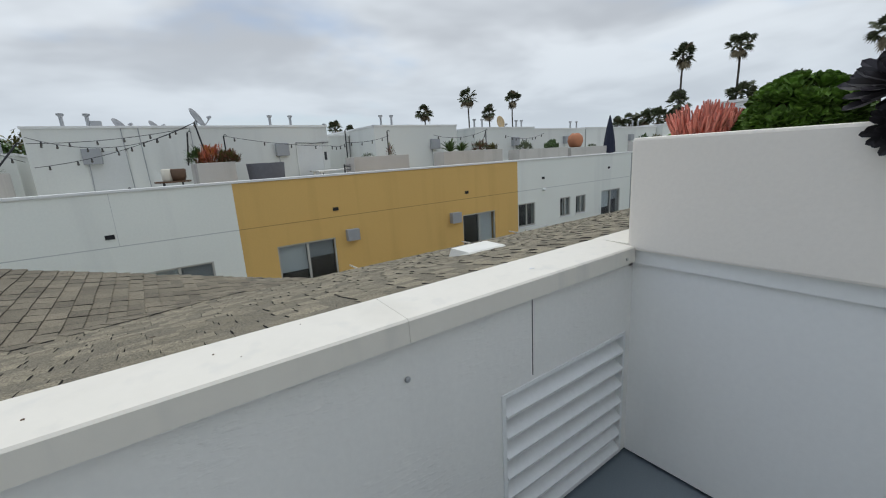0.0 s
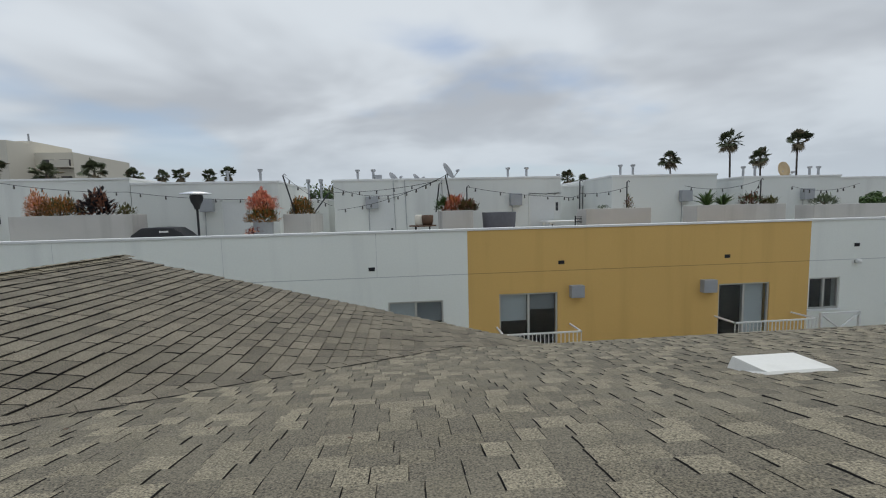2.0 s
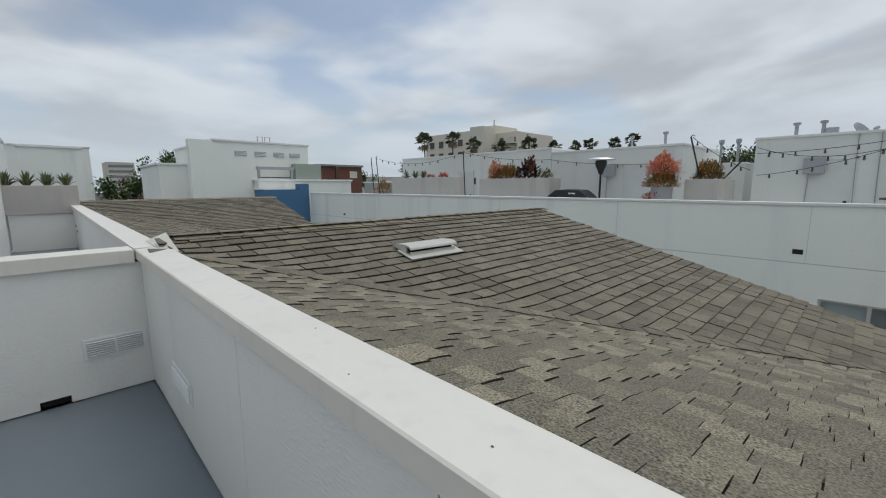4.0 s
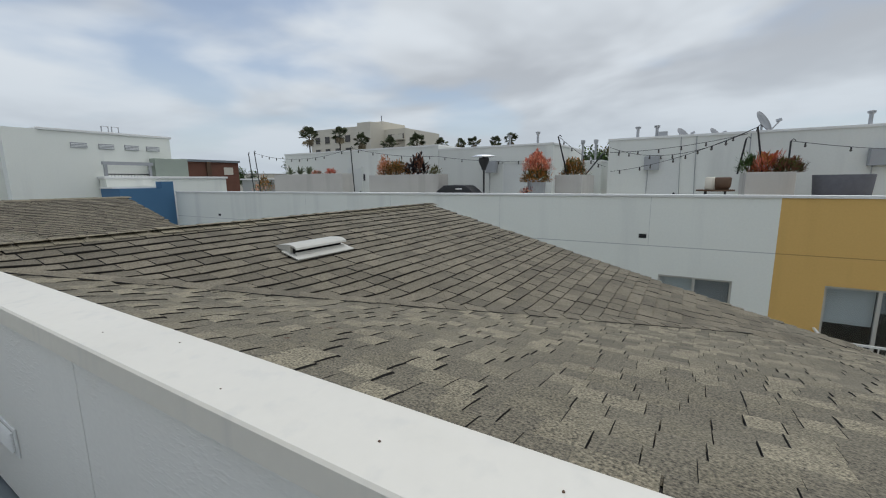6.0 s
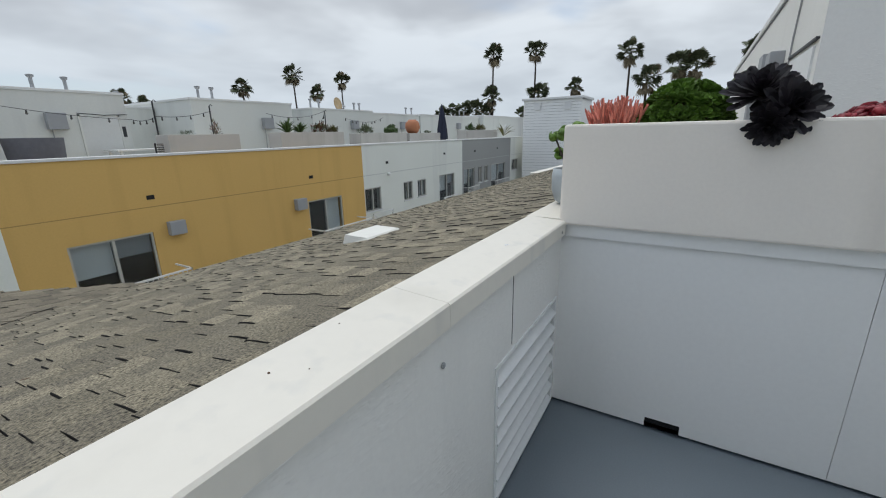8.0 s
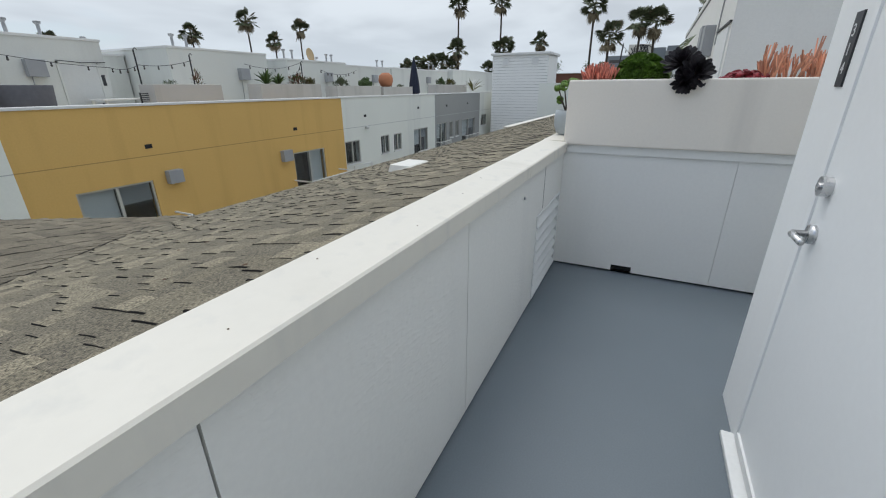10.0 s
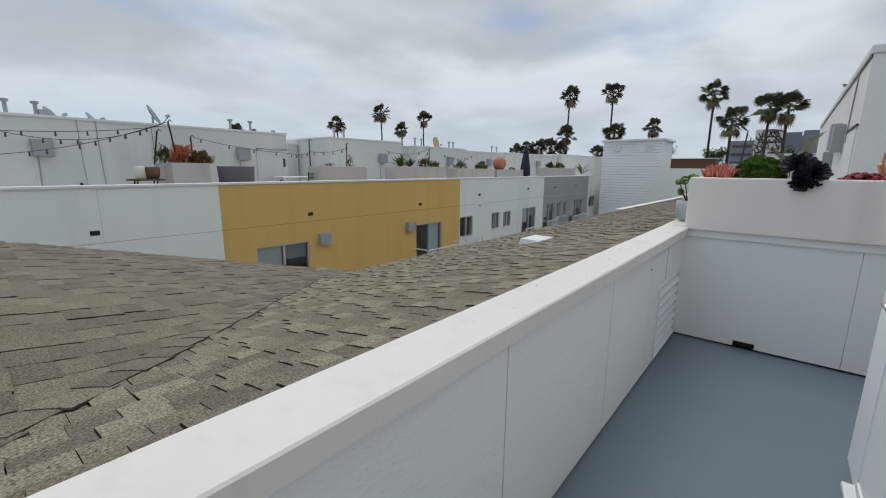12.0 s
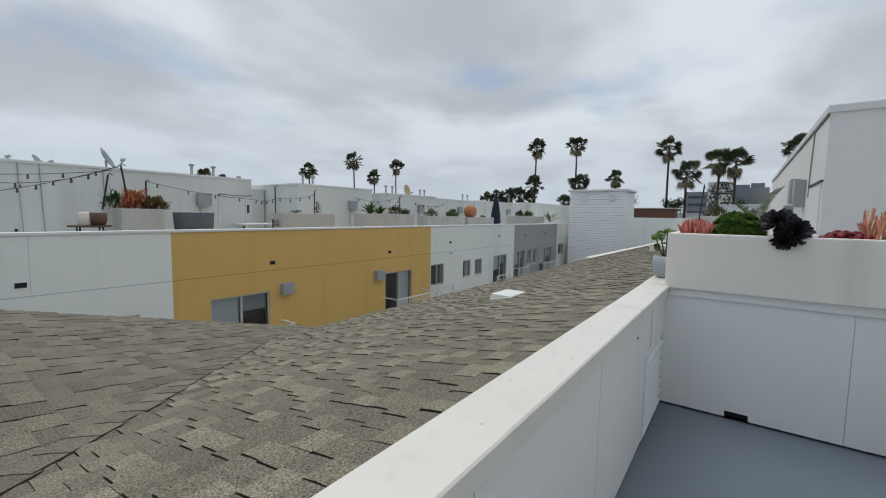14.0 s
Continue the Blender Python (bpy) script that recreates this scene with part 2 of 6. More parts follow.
AQUA = material("aqua_paint", (0.16, 0.42, 0.44), 0.6, var=0.15, scale=5)
FARGREY = material("far_concrete_grey", (0.20, 0.225, 0.24), 0.8, var=0.08, scale=0.3)
SIGNBLACK = material("sign_black", (0.025, 0.026, 0.03), 0.45, var=0.1)
SIGNWHITE = material("sign_white", (0.75, 0.75, 0.75), 0.6, var=0.03)
GROUND = material("asphalt", (0.06, 0.06, 0.06), 0.9, var=0.25, scale=0.2, grain=4, grain_var=0.2)

SHINGLE = material("asphalt_shingle", (0.196, 0.172, 0.120), 0.95, var=0.18, scale=2.2, grain=150, grain_var=1.9, bump=0.7, bump_scale=240, dist=0.004, island=0.26, stain=((0.225, 0.202, 0.148), 1.3, 0.52, 0.75, 0.4))
SHINGLE_NEAR = material("asphalt_shingle_near", (0.196, 0.172, 0.120), 0.95, var=0.18, scale=2.2, grain=150, grain_var=1.9, bump=0.7, bump_scale=240, dist=0.004, rnd=0.26, stain=((0.225, 0.202, 0.148), 1.3, 0.52, 0.75, 0.4))
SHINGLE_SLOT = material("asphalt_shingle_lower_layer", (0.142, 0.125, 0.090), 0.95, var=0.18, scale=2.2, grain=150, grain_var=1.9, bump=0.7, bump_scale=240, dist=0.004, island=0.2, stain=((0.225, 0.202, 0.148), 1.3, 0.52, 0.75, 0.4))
# main slope's shingle again, base colour about a quarter darker for the gables
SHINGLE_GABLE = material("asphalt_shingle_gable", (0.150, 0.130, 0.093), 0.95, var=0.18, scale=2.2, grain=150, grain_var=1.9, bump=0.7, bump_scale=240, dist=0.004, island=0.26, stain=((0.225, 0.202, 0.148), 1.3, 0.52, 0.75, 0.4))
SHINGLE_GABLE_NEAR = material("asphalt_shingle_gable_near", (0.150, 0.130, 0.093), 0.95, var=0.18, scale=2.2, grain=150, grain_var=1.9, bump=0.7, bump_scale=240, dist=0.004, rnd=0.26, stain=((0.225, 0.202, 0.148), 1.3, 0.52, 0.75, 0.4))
# black of the cut asphalt, which also paints the tabs' shadow lines
SHINGLE_EDGE = material("asphalt_edge_shade", (0.022, 0.02, 0.018), 0.9, var=0.2, scale=20)
ROOFBASE = material("roof_underlay", (0.045, 0.042, 0.038), 0.95, var=0.2)


def glass_material():
    m = bpy.data.materials.new("window_glass")
    m.use_nodes = True
    b = m.node_tree.nodes["Principled BSDF"]
    b.inputs["Base Color"].default_value = (0.75, 0.80, 0.82, 1)
    b.inputs["Roughness"].default_value, b.inputs["Transmission Weight"].default_value, b.inputs["IOR"].default_value = 0.02, 1.0, 1.45
    return m


GLASS = glass_material()


# ---- mesh helpers ----
class M:
    """Collects faces; bake() makes one mesh of them, shifted so that the origin is the thing's base."""

    def __init__(self):
        self.v, self.f = [], []

    def add(self, verts, faces):
        n = len(self.v)
        self.v += [tuple(p) for p in verts]
        self.f += [tuple(i + n for i in f) for f in faces]
        return self

    def box(self, x0, y0, z0, x1, y1, z1):
        v = [(x, y, z) for z in (z0, z1) for y in (y0, y1) for x in (x0, x1)]
        return self.add(v, [(0, 2, 3, 1), (4, 5, 7, 6), (0, 1, 5, 4), (2, 6, 7, 3), (0, 4, 6, 2), (1, 3, 7, 5)])

    def lathe(self, cx, cy, profile, n=16, sx=1.0, sy=1.0):
        v, f = [], []
        for r, z in profile:
            v += [(cx + sx * r * math.cos(2 * math.pi * k / n), cy + sy * r * math.sin(2 * math.pi * k / n), z) for k in range(n)]
        for a in range(len(profile) - 1):
            f += [(a * n + k, a * n + (k + 1) % n, (a + 1) * n + (k + 1) % n, (a + 1) * n + k) for k in range(n)]
        f += [tuple(range(n))[::-1], tuple((len(profile) - 1) * n + k for k in range(n))]
        return self.add(v, f)

    def tube(self, pts, r, n=6, r1=None):
        pts = [Vector(p) for p in pts]
        v, f = [], []
        for i, p in enumerate(pts):
            d = (pts[min(i + 1, len(pts) - 1)] - pts[max(i - 1, 0)]).normalized()
            a = d.orthogonal().normalized() if abs(d.z) > 0.95 else d.cross(Vector((0, 0, 1))).normalized()
            b = d.cross(a)
            q = r if r1 is None else r + (r1 - r) * i / max(1, len(pts) - 1)
            v += [p + q * (math.cos(2 * math.pi * k / n) * a + math.sin(2 * math.pi * k / n) * b) for k in range(n)]
        for i in range(len(pts) - 1):
            f += [(i * n + k, i * n + (k + 1) % n, (i + 1) * n + (k + 1) % n, (i + 1) * n + k) for k in range(n)]
        f += [tuple(range(n))[::-1], tuple((len(pts) - 1) * n + k for k in range(n))]
        return self.add(v, f)

    def leaf(self, base, tip, width, up=(0, 0, 1), droop=0.0, fold=0.15):
        """A pointed leaf of two folded halves, in two lengths."""
        base, tip = Vector(base), Vector(tip)
        d = tip - base
        s = d.cross(Vector(up))
        s = (s.normalized() if s.length > 1e-6 else Vector((1, 0, 0))) * width / 2
        nrm = s.cross(d).normalized() * width * fold
        mid = base + d * 0.5 + Vector((0, 0, droop * d.length))
        self.add([base - s * 0.35, base + s * 0.35, mid - s + nrm, mid, mid + s + nrm, tip], [(0, 1, 3), (0, 3, 2), (1, 4, 3), (2, 3, 5), (3, 4, 5)])
        return self

    def spoon(self, base, tip, width, up):
        """A broad spoon-shaped leaf, widest near its rounded tip."""
        base, tip = Vector(base), Vector(tip)
        d, s = tip - base, (tip - base).cross(Vector(up))
        s = (s.normalized() if s.length > 1e-6 else Vector((1, 0, 0))) * width / 2
        n = s.cross(d).normalized() * width * 0.14
        v = [base - s * 0.25, base + s * 0.25]
        for f, w in ((0.4, 0.62), (0.75, 1.0), (0.93, 0.66)):
            v += [base + d * f - s * w + n, base + d * f, base + d * f + s * w + n]
        v.append(tip + n * 0.6)
        return self.add(v, [(0, 3, 2), (0, 1, 3), (1, 4, 3), (2, 3, 6, 5), (3, 4, 7, 6), (5, 6, 9, 8), (6, 7, 10, 9), (8, 9, 11), (9, 10, 11)])

    def blob_leaf(self, c, n, r):
        """A plump rounded leaf facing n."""
        c, n = Vector(c), Vector(n).normalized()
        a = n.orthogonal().normalized()
        b = n.cross(a)
        v = [c + n * r * 0.45] + [c + r * (math.cos(k * math.pi / 3) * a + math.sin(k * math.pi / 3) * b) for k in range(6)] + [c - n * r * 0.6]
        return self.add(v, [(0, 1 + k, 1 + (k + 1) % 6) for k in range(6)] + [(7, 1 + (k + 1) % 6, 1 + k) for k in range(6)])

    def weld(self):
        """Joins corners that coincide."""
        seen, index = {}, []
        for p in self.v:
            index.append(seen.setdefault(tuple(round(c, 5) for c in p), len(seen)))
        self.v = list(seen)
        self.f = [tuple(index[i] for i in f) for f in self.f]
        return self

    def bake(self, name, off=(0, 0, 0), smooth=False):
        me = bpy.data.meshes.new(name)
        o = Vector(off)
        me.from_pydata([Vector(p) - o for p in self.v], [], self.f)
        if smooth:
            me.polygons.foreach_set("use_smooth", [True] * len(me.polygons))
        me.update()
        return me


BASE = {}


def thing(name, base, label="", category="", group="", kind=""):
    """An empty at the base of a thing, which parents its parts."""
    ob = new(name)
    ob.location = base
    ob.empty_display_size = 0.1
    BASE[ob] = Vector(base)
    return tagged(ob, label, category, group, kind)


def part(name, m, mat, parent, label="", bevel=0.0, smooth=False):
    """Links a mesh as one object under a thing or a part."""
    me = m.bake(name, BASE[parent], smooth)
    if bevel:
        bm = bmesh.new()
        bm.from_mesh(me)
        bmesh.ops.bevel(bm, geom=list(bm.edges), offset=bevel, segments=2, affect="EDGES", profile=0.6)
        bm.to_mesh(me)
        bm.free()
    me.materials.append(mat)
    ob = new(name, me)
    ob.parent = parent
    BASE[ob] = BASE[parent]
    if label:
        ob["label"] = label
    return ob


def solo(name, m, mat, base, label, category, group="", kind="", bevel=0.0, smooth=False):
    """A thing that is one mesh."""
    me = m.bake(name, base, smooth)
    if bevel:
        bm = bmesh.new()
        bm.from_mesh(me)
        bmesh.ops.bevel(bm, geom=list(bm.edges), offset=bevel, segments=2, affect="EDGES", profile=0.6)
        bm.to_mesh(me)
        bm.free()
    me.materials.append(mat)
    ob = new(name, me)
    ob.location = base
    BASE[ob] = Vector(base)
    return tagged(ob, label, category, group, kind)


def box(x0, y0, z0, x1, y1, z1):
    return M().box(x0, y0, z0, x1, y1, z1)


def pierced(x0, x1, z0, z1, y0, y1, holes):
    """A wall along x between y0 (front) and y1 with rectangular openings through it."""
    m = M()
    xs = sorted({x0, x1, *(h[0] for h in holes), *(h[1] for h in holes)})
    zs = sorted({z0, z1, *(h[2] for h in holes), *(h[3] for h in holes)})
    for a, b in zip(xs, xs[1:]):
        for c, d in zip(zs, zs[1:]):
            mx, mz = (a + b) / 2, (c + d) / 2
            if not any(h[0] < mx < h[1] and h[2] < mz < h[3] for h in holes):
                m.add([(a, y0, c), (b, y0, c), (b, y0, d), (a, y0, d)], [(0, 1, 2, 3)])
                m.add([(a, y1, c), (b, y1, c), (b, y1, d), (a, y1, d)], [(3, 2, 1, 0)])
    for a, b, c, d in [*holes, (x0, x1, z0, z1)]:
        m.add([(a, y0, c), (b, y0, c), (b, y0, d), (a, y0, d), (a, y1, c), (b, y1, c), (b, y1, d), (a, y1, d)],
              [(0, 4, 5, 1), (1, 5, 6, 2), (2, 6, 7, 3), (3, 7, 4, 0)])
    return m.weld()


# ---- our deck ----
WEST, EAST, PHY, PHX = -5.25, 0.0, -1.118, -1.33
ground = solo("ground", box(-900, -900, -9.2, 900, 900, -9.0), GROUND, (0, 0, -9.2), "dark asphalt ground between the buildings", "ground", kind="structure")
floor = thing("floor", (0, 0, 0), "grey-blue coated roof deck floor", "floor", kind="structure")
part("deck_slab", box(WEST - 0.2, PHY - 0.3, -0.3, 0.2, 0.2, 0.0), DECK, floor)
part("entry_slab", box(PHX - 0.1, -3.4, -0.296, 0.2, PHY - 0.3, 0.0), DECK, floor)
part("next_deck_slab", box(-15.3, PHY - 0.3, -0.3, WEST - 0.2, 0.2, 0.0), DECK, floor)

# parapet along the north side, of stucco panels with open joints
parapet = thing("wall_north", (0, 0, 0), "white stucco parapet wall of the roof deck", "wall", kind="structure")
LX0, LX1, LZ0, LZ1 = -0.815, -0.045, 0.025, 0.648
# dark core colour stands for shade under the coping and in the open joints
part("core", pierced(-15.2, 0.2, 0.0, 1.0, 0.02, 0.15, [(LX0, LX1, LZ0, LZ1)]), GAP, parapet)
joints = [-15.2, -12.5, -9.6, -6.6, WEST - 0.2]
for a, b in zip(joints, joints[1:]):
    part("wall_panel", box(a + 0.002, 0.0, 0.0, b - 0.002, 0.02, 1.0), STUCCO, parapet)
joints = [WEST, -3.136, -2.005]
for a, b in zip(joints, joints[1:]):
    part("wall_panel", box(a + 0.003, 0.0, 0.019, b - 0.003, 0.02, 0.960), STUCCO, parapet)
part("wall_panel", pierced(-2.002, 0.0, 0.019, 0.960, 0.0, 0.02, [(LX0, LX1, LZ0, LZ1)]), STUCCO, parapet)
part("panel_joint", box(-0.657, -0.0015, LZ1 + 0.02, -0.653, 0.001, 0.958), GAP, parapet)
cap = thing("parapet_cap", (0, 0, 0.95), "white painted sheet-metal coping on the parapet", "coping", kind="structure")
for a, b in [(WEST - 0.02, -4.352), (-4.3512, -1.1706), (-1.1694, -0.03)]:
    m = M()
    prof = [(-0.026, 0.974), (-0.024, 1.036), (-0.018, 1.042), (0.162, 1.054), (0.172, 1.047), (0.172, 0.985), (0.16, 0.985), (0.0, 0.974)]
    m.add([(x, y, z) for x in (a, b) for y, z in prof], [tuple(range(8))[::-1], tuple(range(8, 16))] + [(k, (k + 1) % 8, 8 + (k + 1) % 8, 8 + k) for k in range(8)])
    part("cap_sheet", m, CAPWHITE, cap)
part("cap_sheet", box(-0.035, 0.0, 0.95, 0.9, 0.173, 1.052), CAPWHITE, cap)
part("cap_sheet", box(-15.2, -0.028, 0.97, WEST - 0.025, 0.172, 1.050), CAPWHITE, cap)
# saddle flashing where the gable's ridge runs into the coping
m = M()
m.add([(-5.72, 0.10, 1.049), (-5.31, 0.10, 1.058), (-4.92, 0.10, 1.049), (-5.72, 0.188, 1.050), (-5.31, 0.188, 1.150), (-4.92, 0.188, 1.050), (-5.72, 0.188, 1.0), (-4.92, 0.188, 1.0), (-5.72, 0.10, 1.0), (-4.92, 0.10, 1.0)],
      [(0, 1, 4, 3), (1, 2, 5, 4), (3, 4, 5, 7, 6), (0, 8, 9, 2, 1), (0, 3, 6, 8), (2, 9, 7, 5), (6, 7, 9, 8)])
part("saddle_flashing", m, CAPWHITE, cap)
solo("wall_bolt", M().lathe(0, 0, [(0.009, 0.0), (0.009, 0.005), (0.004, 0.008)], 8), PIPE, (0, 0, 0), "small steel bolt head in the stucco parapet", "bolt").matrix_world = pose(-1.176, -0.001, 0.856, 90, 0, 0)
solo("cap_rivet", M().lathe(0, 0, [(0.007, 0.0), (0.007, 0.004), (0.003, 0.006)], 8), GALV, (0, 0, 0), "small rivet in the coping's edge", "rivet").matrix_world = pose(-0.10, -0.027, 1.0, 90, 0, 0)

# louvred vent
louvre = thing("louvred_vent", ((LX0 + LX1) / 2, 0, LZ0), "white louvred metal vent set in the stucco parapet", "vent")
# black sheet added so the gaps between slats read as deep shade
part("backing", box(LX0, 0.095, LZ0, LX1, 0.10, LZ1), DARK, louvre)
for a in ((LX0, LZ0, LX0 + 0.016, LZ1), (LX1 - 0.016, LZ0, LX1, LZ1), (LX0 + 0.016, LZ1 - 0.014, LX1 - 0.016, LZ1), (LX0 + 0.016, LZ0, LX1 - 0.016, LZ0 + 0.014)):
    part("frame_bar", box(a[0], -0.006, a[1], a[2], 0.095, a[3]), TRIM, louvre)
PITCH = (LZ1 - LZ0 - 0.03) / 7
for k in range(7):
    z = LZ0 + 0.018 + k * PITCH
    a, b = LX0 + 0.017, LX1 - 0.017
    # each slat leans back from a turned lip, its head behind the one above
    sec = [(-0.010, z), (-0.012, z + 0.010), (0.080, z + PITCH + 0.004), (0.083, z + PITCH + 0.002), (-0.004, z + 0.008), (-0.006, z)]
    m = M()
    m.add([(x, y, zz) for x in (a, b) for y, zz in sec], [tuple(range(6)), tuple(range(6, 12))[::-1]] + [(i, 6 + i, 6 + (i + 1) % 6, (i + 1) % 6) for i in range(6)])
    part("slat", m, TRIM, louvre)

# end wall on the east, with its planter
def along_y(m):
    """Turns a wall built along x into one along y (x = -y)."""
    m.v = [(y, -x, z) for x, y, z in m.v]
    return m


endwall = thing("wall_east", (0, -1.5, 0), "white stucco end wall below a planter", "wall", kind="structure")
part("wall_panel", along_y(pierced(0.0, 1.170, 0.018, 0.965, 0.0, 0.03, [(0.47, 0.625, 0.018, 0.066)])), STUCCO_SMOOTH, endwall)
part("wall_panel", along_y(pierced(1.1725, 3.4, 0.018, 0.965, 0.0, 0.03, [])), STUCCO_SMOOTH, endwall)
# core is black so the scupper hole's shade is in its colour
part("core", box(0.03, -3.4, 0.0, 0.2, 0.0, 0.95), DARK, endwall)
part("wall_trim", box(-0.014, -3.4, 0.962, 0.15, 0.0, 1.024), STUCCO_SMOOTH, endwall, bevel=0.004)


def planter(name, x0, y0, z0, x1, y1, z1, mat, wall=0.06, bevel=0.012, label="", group=""):
    """An open trough with soil in it."""
    c = ((x0 + x1) / 2, (y0 + y1) / 2, z0)
    t = thing(name, c, label, "planter", group)
    m = M()
    w = wall
    v = []
    for z, k in ((z0, 0), (z1, 0), (z1, w), (z1 - 0.12, w)):
        v += [(x0 + k, y0 + k, z), (x1 - k, y0 + k, z), (x1 - k, y1 - k, z), (x0 + k, y1 - k, z)]
    f = [(3, 2, 1, 0), (12, 13, 14, 15)]
    for r in range(3):
        f += [(4 * r + k, 4 * r + (k + 1) % 4, 4 * r + 4 + (k + 1) % 4, 4 * r + 4 + k) for k in range(4)]
    m.add(v, f)
    part("trough", m, mat, t, bevel=bevel)
    part("soil", box(x0 + w + 0.001, y0 + w + 0.001, z1 - 0.119, x1 - w - 0.001, y1 - w - 0.001, z1 - 0.04), SOIL, t)
    return t


planter("planter", -0.035, -2.5, 1.024, 0.66, 0.01, 1.492, PLANTER, label="smooth off-white plastered planter box on the end wall")
solo("wall_south", box(PHX, -3.55, 0, 0.2, -3.4, 2.79), STUCCO, (0, -3.5, 0), "plain white stucco wall behind the deck", "wall", kind="structure")

# west cross wall
westwall = thing("wall_west", (WEST, -0.5, 0), "white stucco cross wall between two roof decks", "wall", kind="structure")
m = pierced(0.0, 1.118, 0.010, 0.95, 0.0, 0.03, [(0.48, 0.64, 0.010, 0.062)])
m.v = [(WEST - y, -x, z) for x, y, z in m.v]
part("wall_panel", m, STUCCO, westwall)
# black core again paints the shade inside this wall's scupper
part("core", box(WEST - 0.2, PHY, 0.0, WEST - 0.03, 0.0, 0.95), DARK, westwall)
part("back_panel", box(WEST - 0.22, PHY, 0.0, WEST - 0.2, 0.0, 0.95), STUCCO, westwall)
part("cap_sheet", box(WEST - 0.235, PHY + 0.002, 0.95, WEST + 0.03, -0.036, 1.048), CAPWHITE, westwall, bevel=0.006)


def grille(name, w, h, label):
    """A wall vent of two banks of blades, facing -y, its lower left corner at the origin."""
    t = thing(name, (0, 0, 0), label, "vent")
    part("plate", box(0, -0.008, 0, w, 0.0, h), TRIM, t, bevel=0.003)
    for side in (0, 1):
        # grey sheet paints the faint shade between the blades
        part("slot_backing", box(w * (0.06 + 0.46 * side), -0.0088, h * 0.12, w * (0.48 + 0.46 * side), -0.0082, h * 0.9), FARJOINT, t)
        for k in range(7):
            z = h * (0.15 + 0.7 * k / 6.6)
            m = M()
            x0 = w * (0.06 + 0.46 * side)
            m.add([(x0, -0.009, z), (x0 + w * 0.42, -0.009, z), (x0 + w * 0.42, -0.02, z + 0.004), (x0, -0.02, z + 0.004),
                   (x0, -0.009, z + 0.008), (x0 + w * 0.42, -0.009, z + 0.008)], [(0, 1, 2, 3), (3, 2, 5, 4), (0, 3, 4), (1, 5, 2)])
            part("blade", m, TRIM, t)
    return t


g1 = grille("wall_vent", 0.37, 0.15, "white ribbed plastic vent on the cross wall")
g1.matrix_world = pose(WEST + 0.001, -0.02, 0.287, 0, 0, 90) @ pose(-0.37, 0, 0)
g2 = grille("wall_vent", 0.43, 0.14, "white ribbed plastic vent low on the parapet")
g2.location = (-4.39, -0.001, 0.30)

# stair penthouse with the door
DX0, DX1 = -2.585, -1.66
pent = thing("wall_penthouse", (-3, PHY, 0), "smooth white stucco wall of the stair penthouse", "wall", kind="structure")
part("front_wall", pierced(-8.7, PHX, 0.0, 2.79, PHY - 0.2, PHY, [(DX0, DX1, 0.004, 2.08)]), PENTPAINT, pent)
part("east_wall", box(PHX - 0.2, -3.4, 0.0, PHX, PHY - 0.2, 2.79), PENTPAINT, pent)
part("room_wall", box(-8.7, -5.2, 0.0, PHX - 0.2, -5.0, 2.79), STUCCO, pent)
part("west_wall", box(-8.9, -5.2, 0.0, -8.7, PHY, 2.79), STUCCO, pent)
solo("ceiling", box(-8.9, -5.2, 2.79, PHX + 0.03, PHY + 0.03, 2.9), FARCAP, (-5, -3, 2.79), "flat roof of the stair penthouse", "roof", kind="structure")
door = thing("door_1", ((DX0 + DX1) / 2, PHY, 0.03), "closed white painted door with lever handle and deadbolt", "door", kind="structure")
part("leaf", box(DX0 + 0.006, PHY - 0.06, 0.03, DX1 - 0.006, PHY - 0.004, 2.07), DOORPAINT, door, bevel=0.003)
part("threshold", box(DX0 - 0.05, PHY - 0.09, 0.0, DX1 + 0.03, PHY + 0.05, 0.028), TRIM, door, bevel=0.006)
part("door_sweep", box(DX0 + 0.02, PHY - 0.012, 0.035, DX1 - 0.02, PHY + 0.006, 0.075), TRIM, door, bevel=0.003)
for x0, x1, z0, z1 in ((DX0 - 0.03, DX0 + 0.004, 0.028, 2.11), (DX1 - 0.004, DX1 + 0.03, 0.028, 2.11), (DX0 + 0.004, DX1 - 0.004, 2.076, 2.11)):
    part("jamb", box(x0, PHY - 0.07, z0, x1, PHY + 0.0025, z1), DOORPAINT, door, bevel=0.001)
lever = part("lever_handle", M().tube([(-1.735, PHY - 0.012, 0.985), (-1.735, PHY + 0.014, 0.985)], 0.032, 20).tube([(-1.735, PHY + 0.01, 0.985), (-1.735, PHY + 0.055, 0.985), (-1.75, PHY + 0.06, 0.985), (-1.84, PHY + 0.056, 0.983)], 0.0105, 10), STEEL, door, "satin metal lever handle", smooth=True)
bolt = part("deadbolt", M().tube([(-1.735, PHY - 0.012, 1.145), (-1.735, PHY + 0.020, 1.145), (-1.735, PHY + 0.024, 1.145)], 0.032, 20).tube([(-1.735, PHY + 0.02, 1.145), (-1.735, PHY + 0.03, 1.145)], 0.013, 12), STEEL, door, "round satin metal deadbolt", smooth=False)


def lettering(body, size, mat, matrix, parent):
    cu = bpy.data.curves.new("lettering", "FONT")
    cu.body, cu.size, cu.extrude, cu.align_x, cu.align_y = body, size, 0.0006, "CENTER", "CENTER"
    tmp = bpy.data.objects.new("lettering", cu)
    me = bpy.data.meshes.new_from_object(tmp)
    bpy.data.objects.remove(tmp)
    me.name = "lettering"
    me.materials.append(mat)
    ob = new("lettering", me)
    ob.parent = parent
    ob.matrix_basis = matrix
    return ob


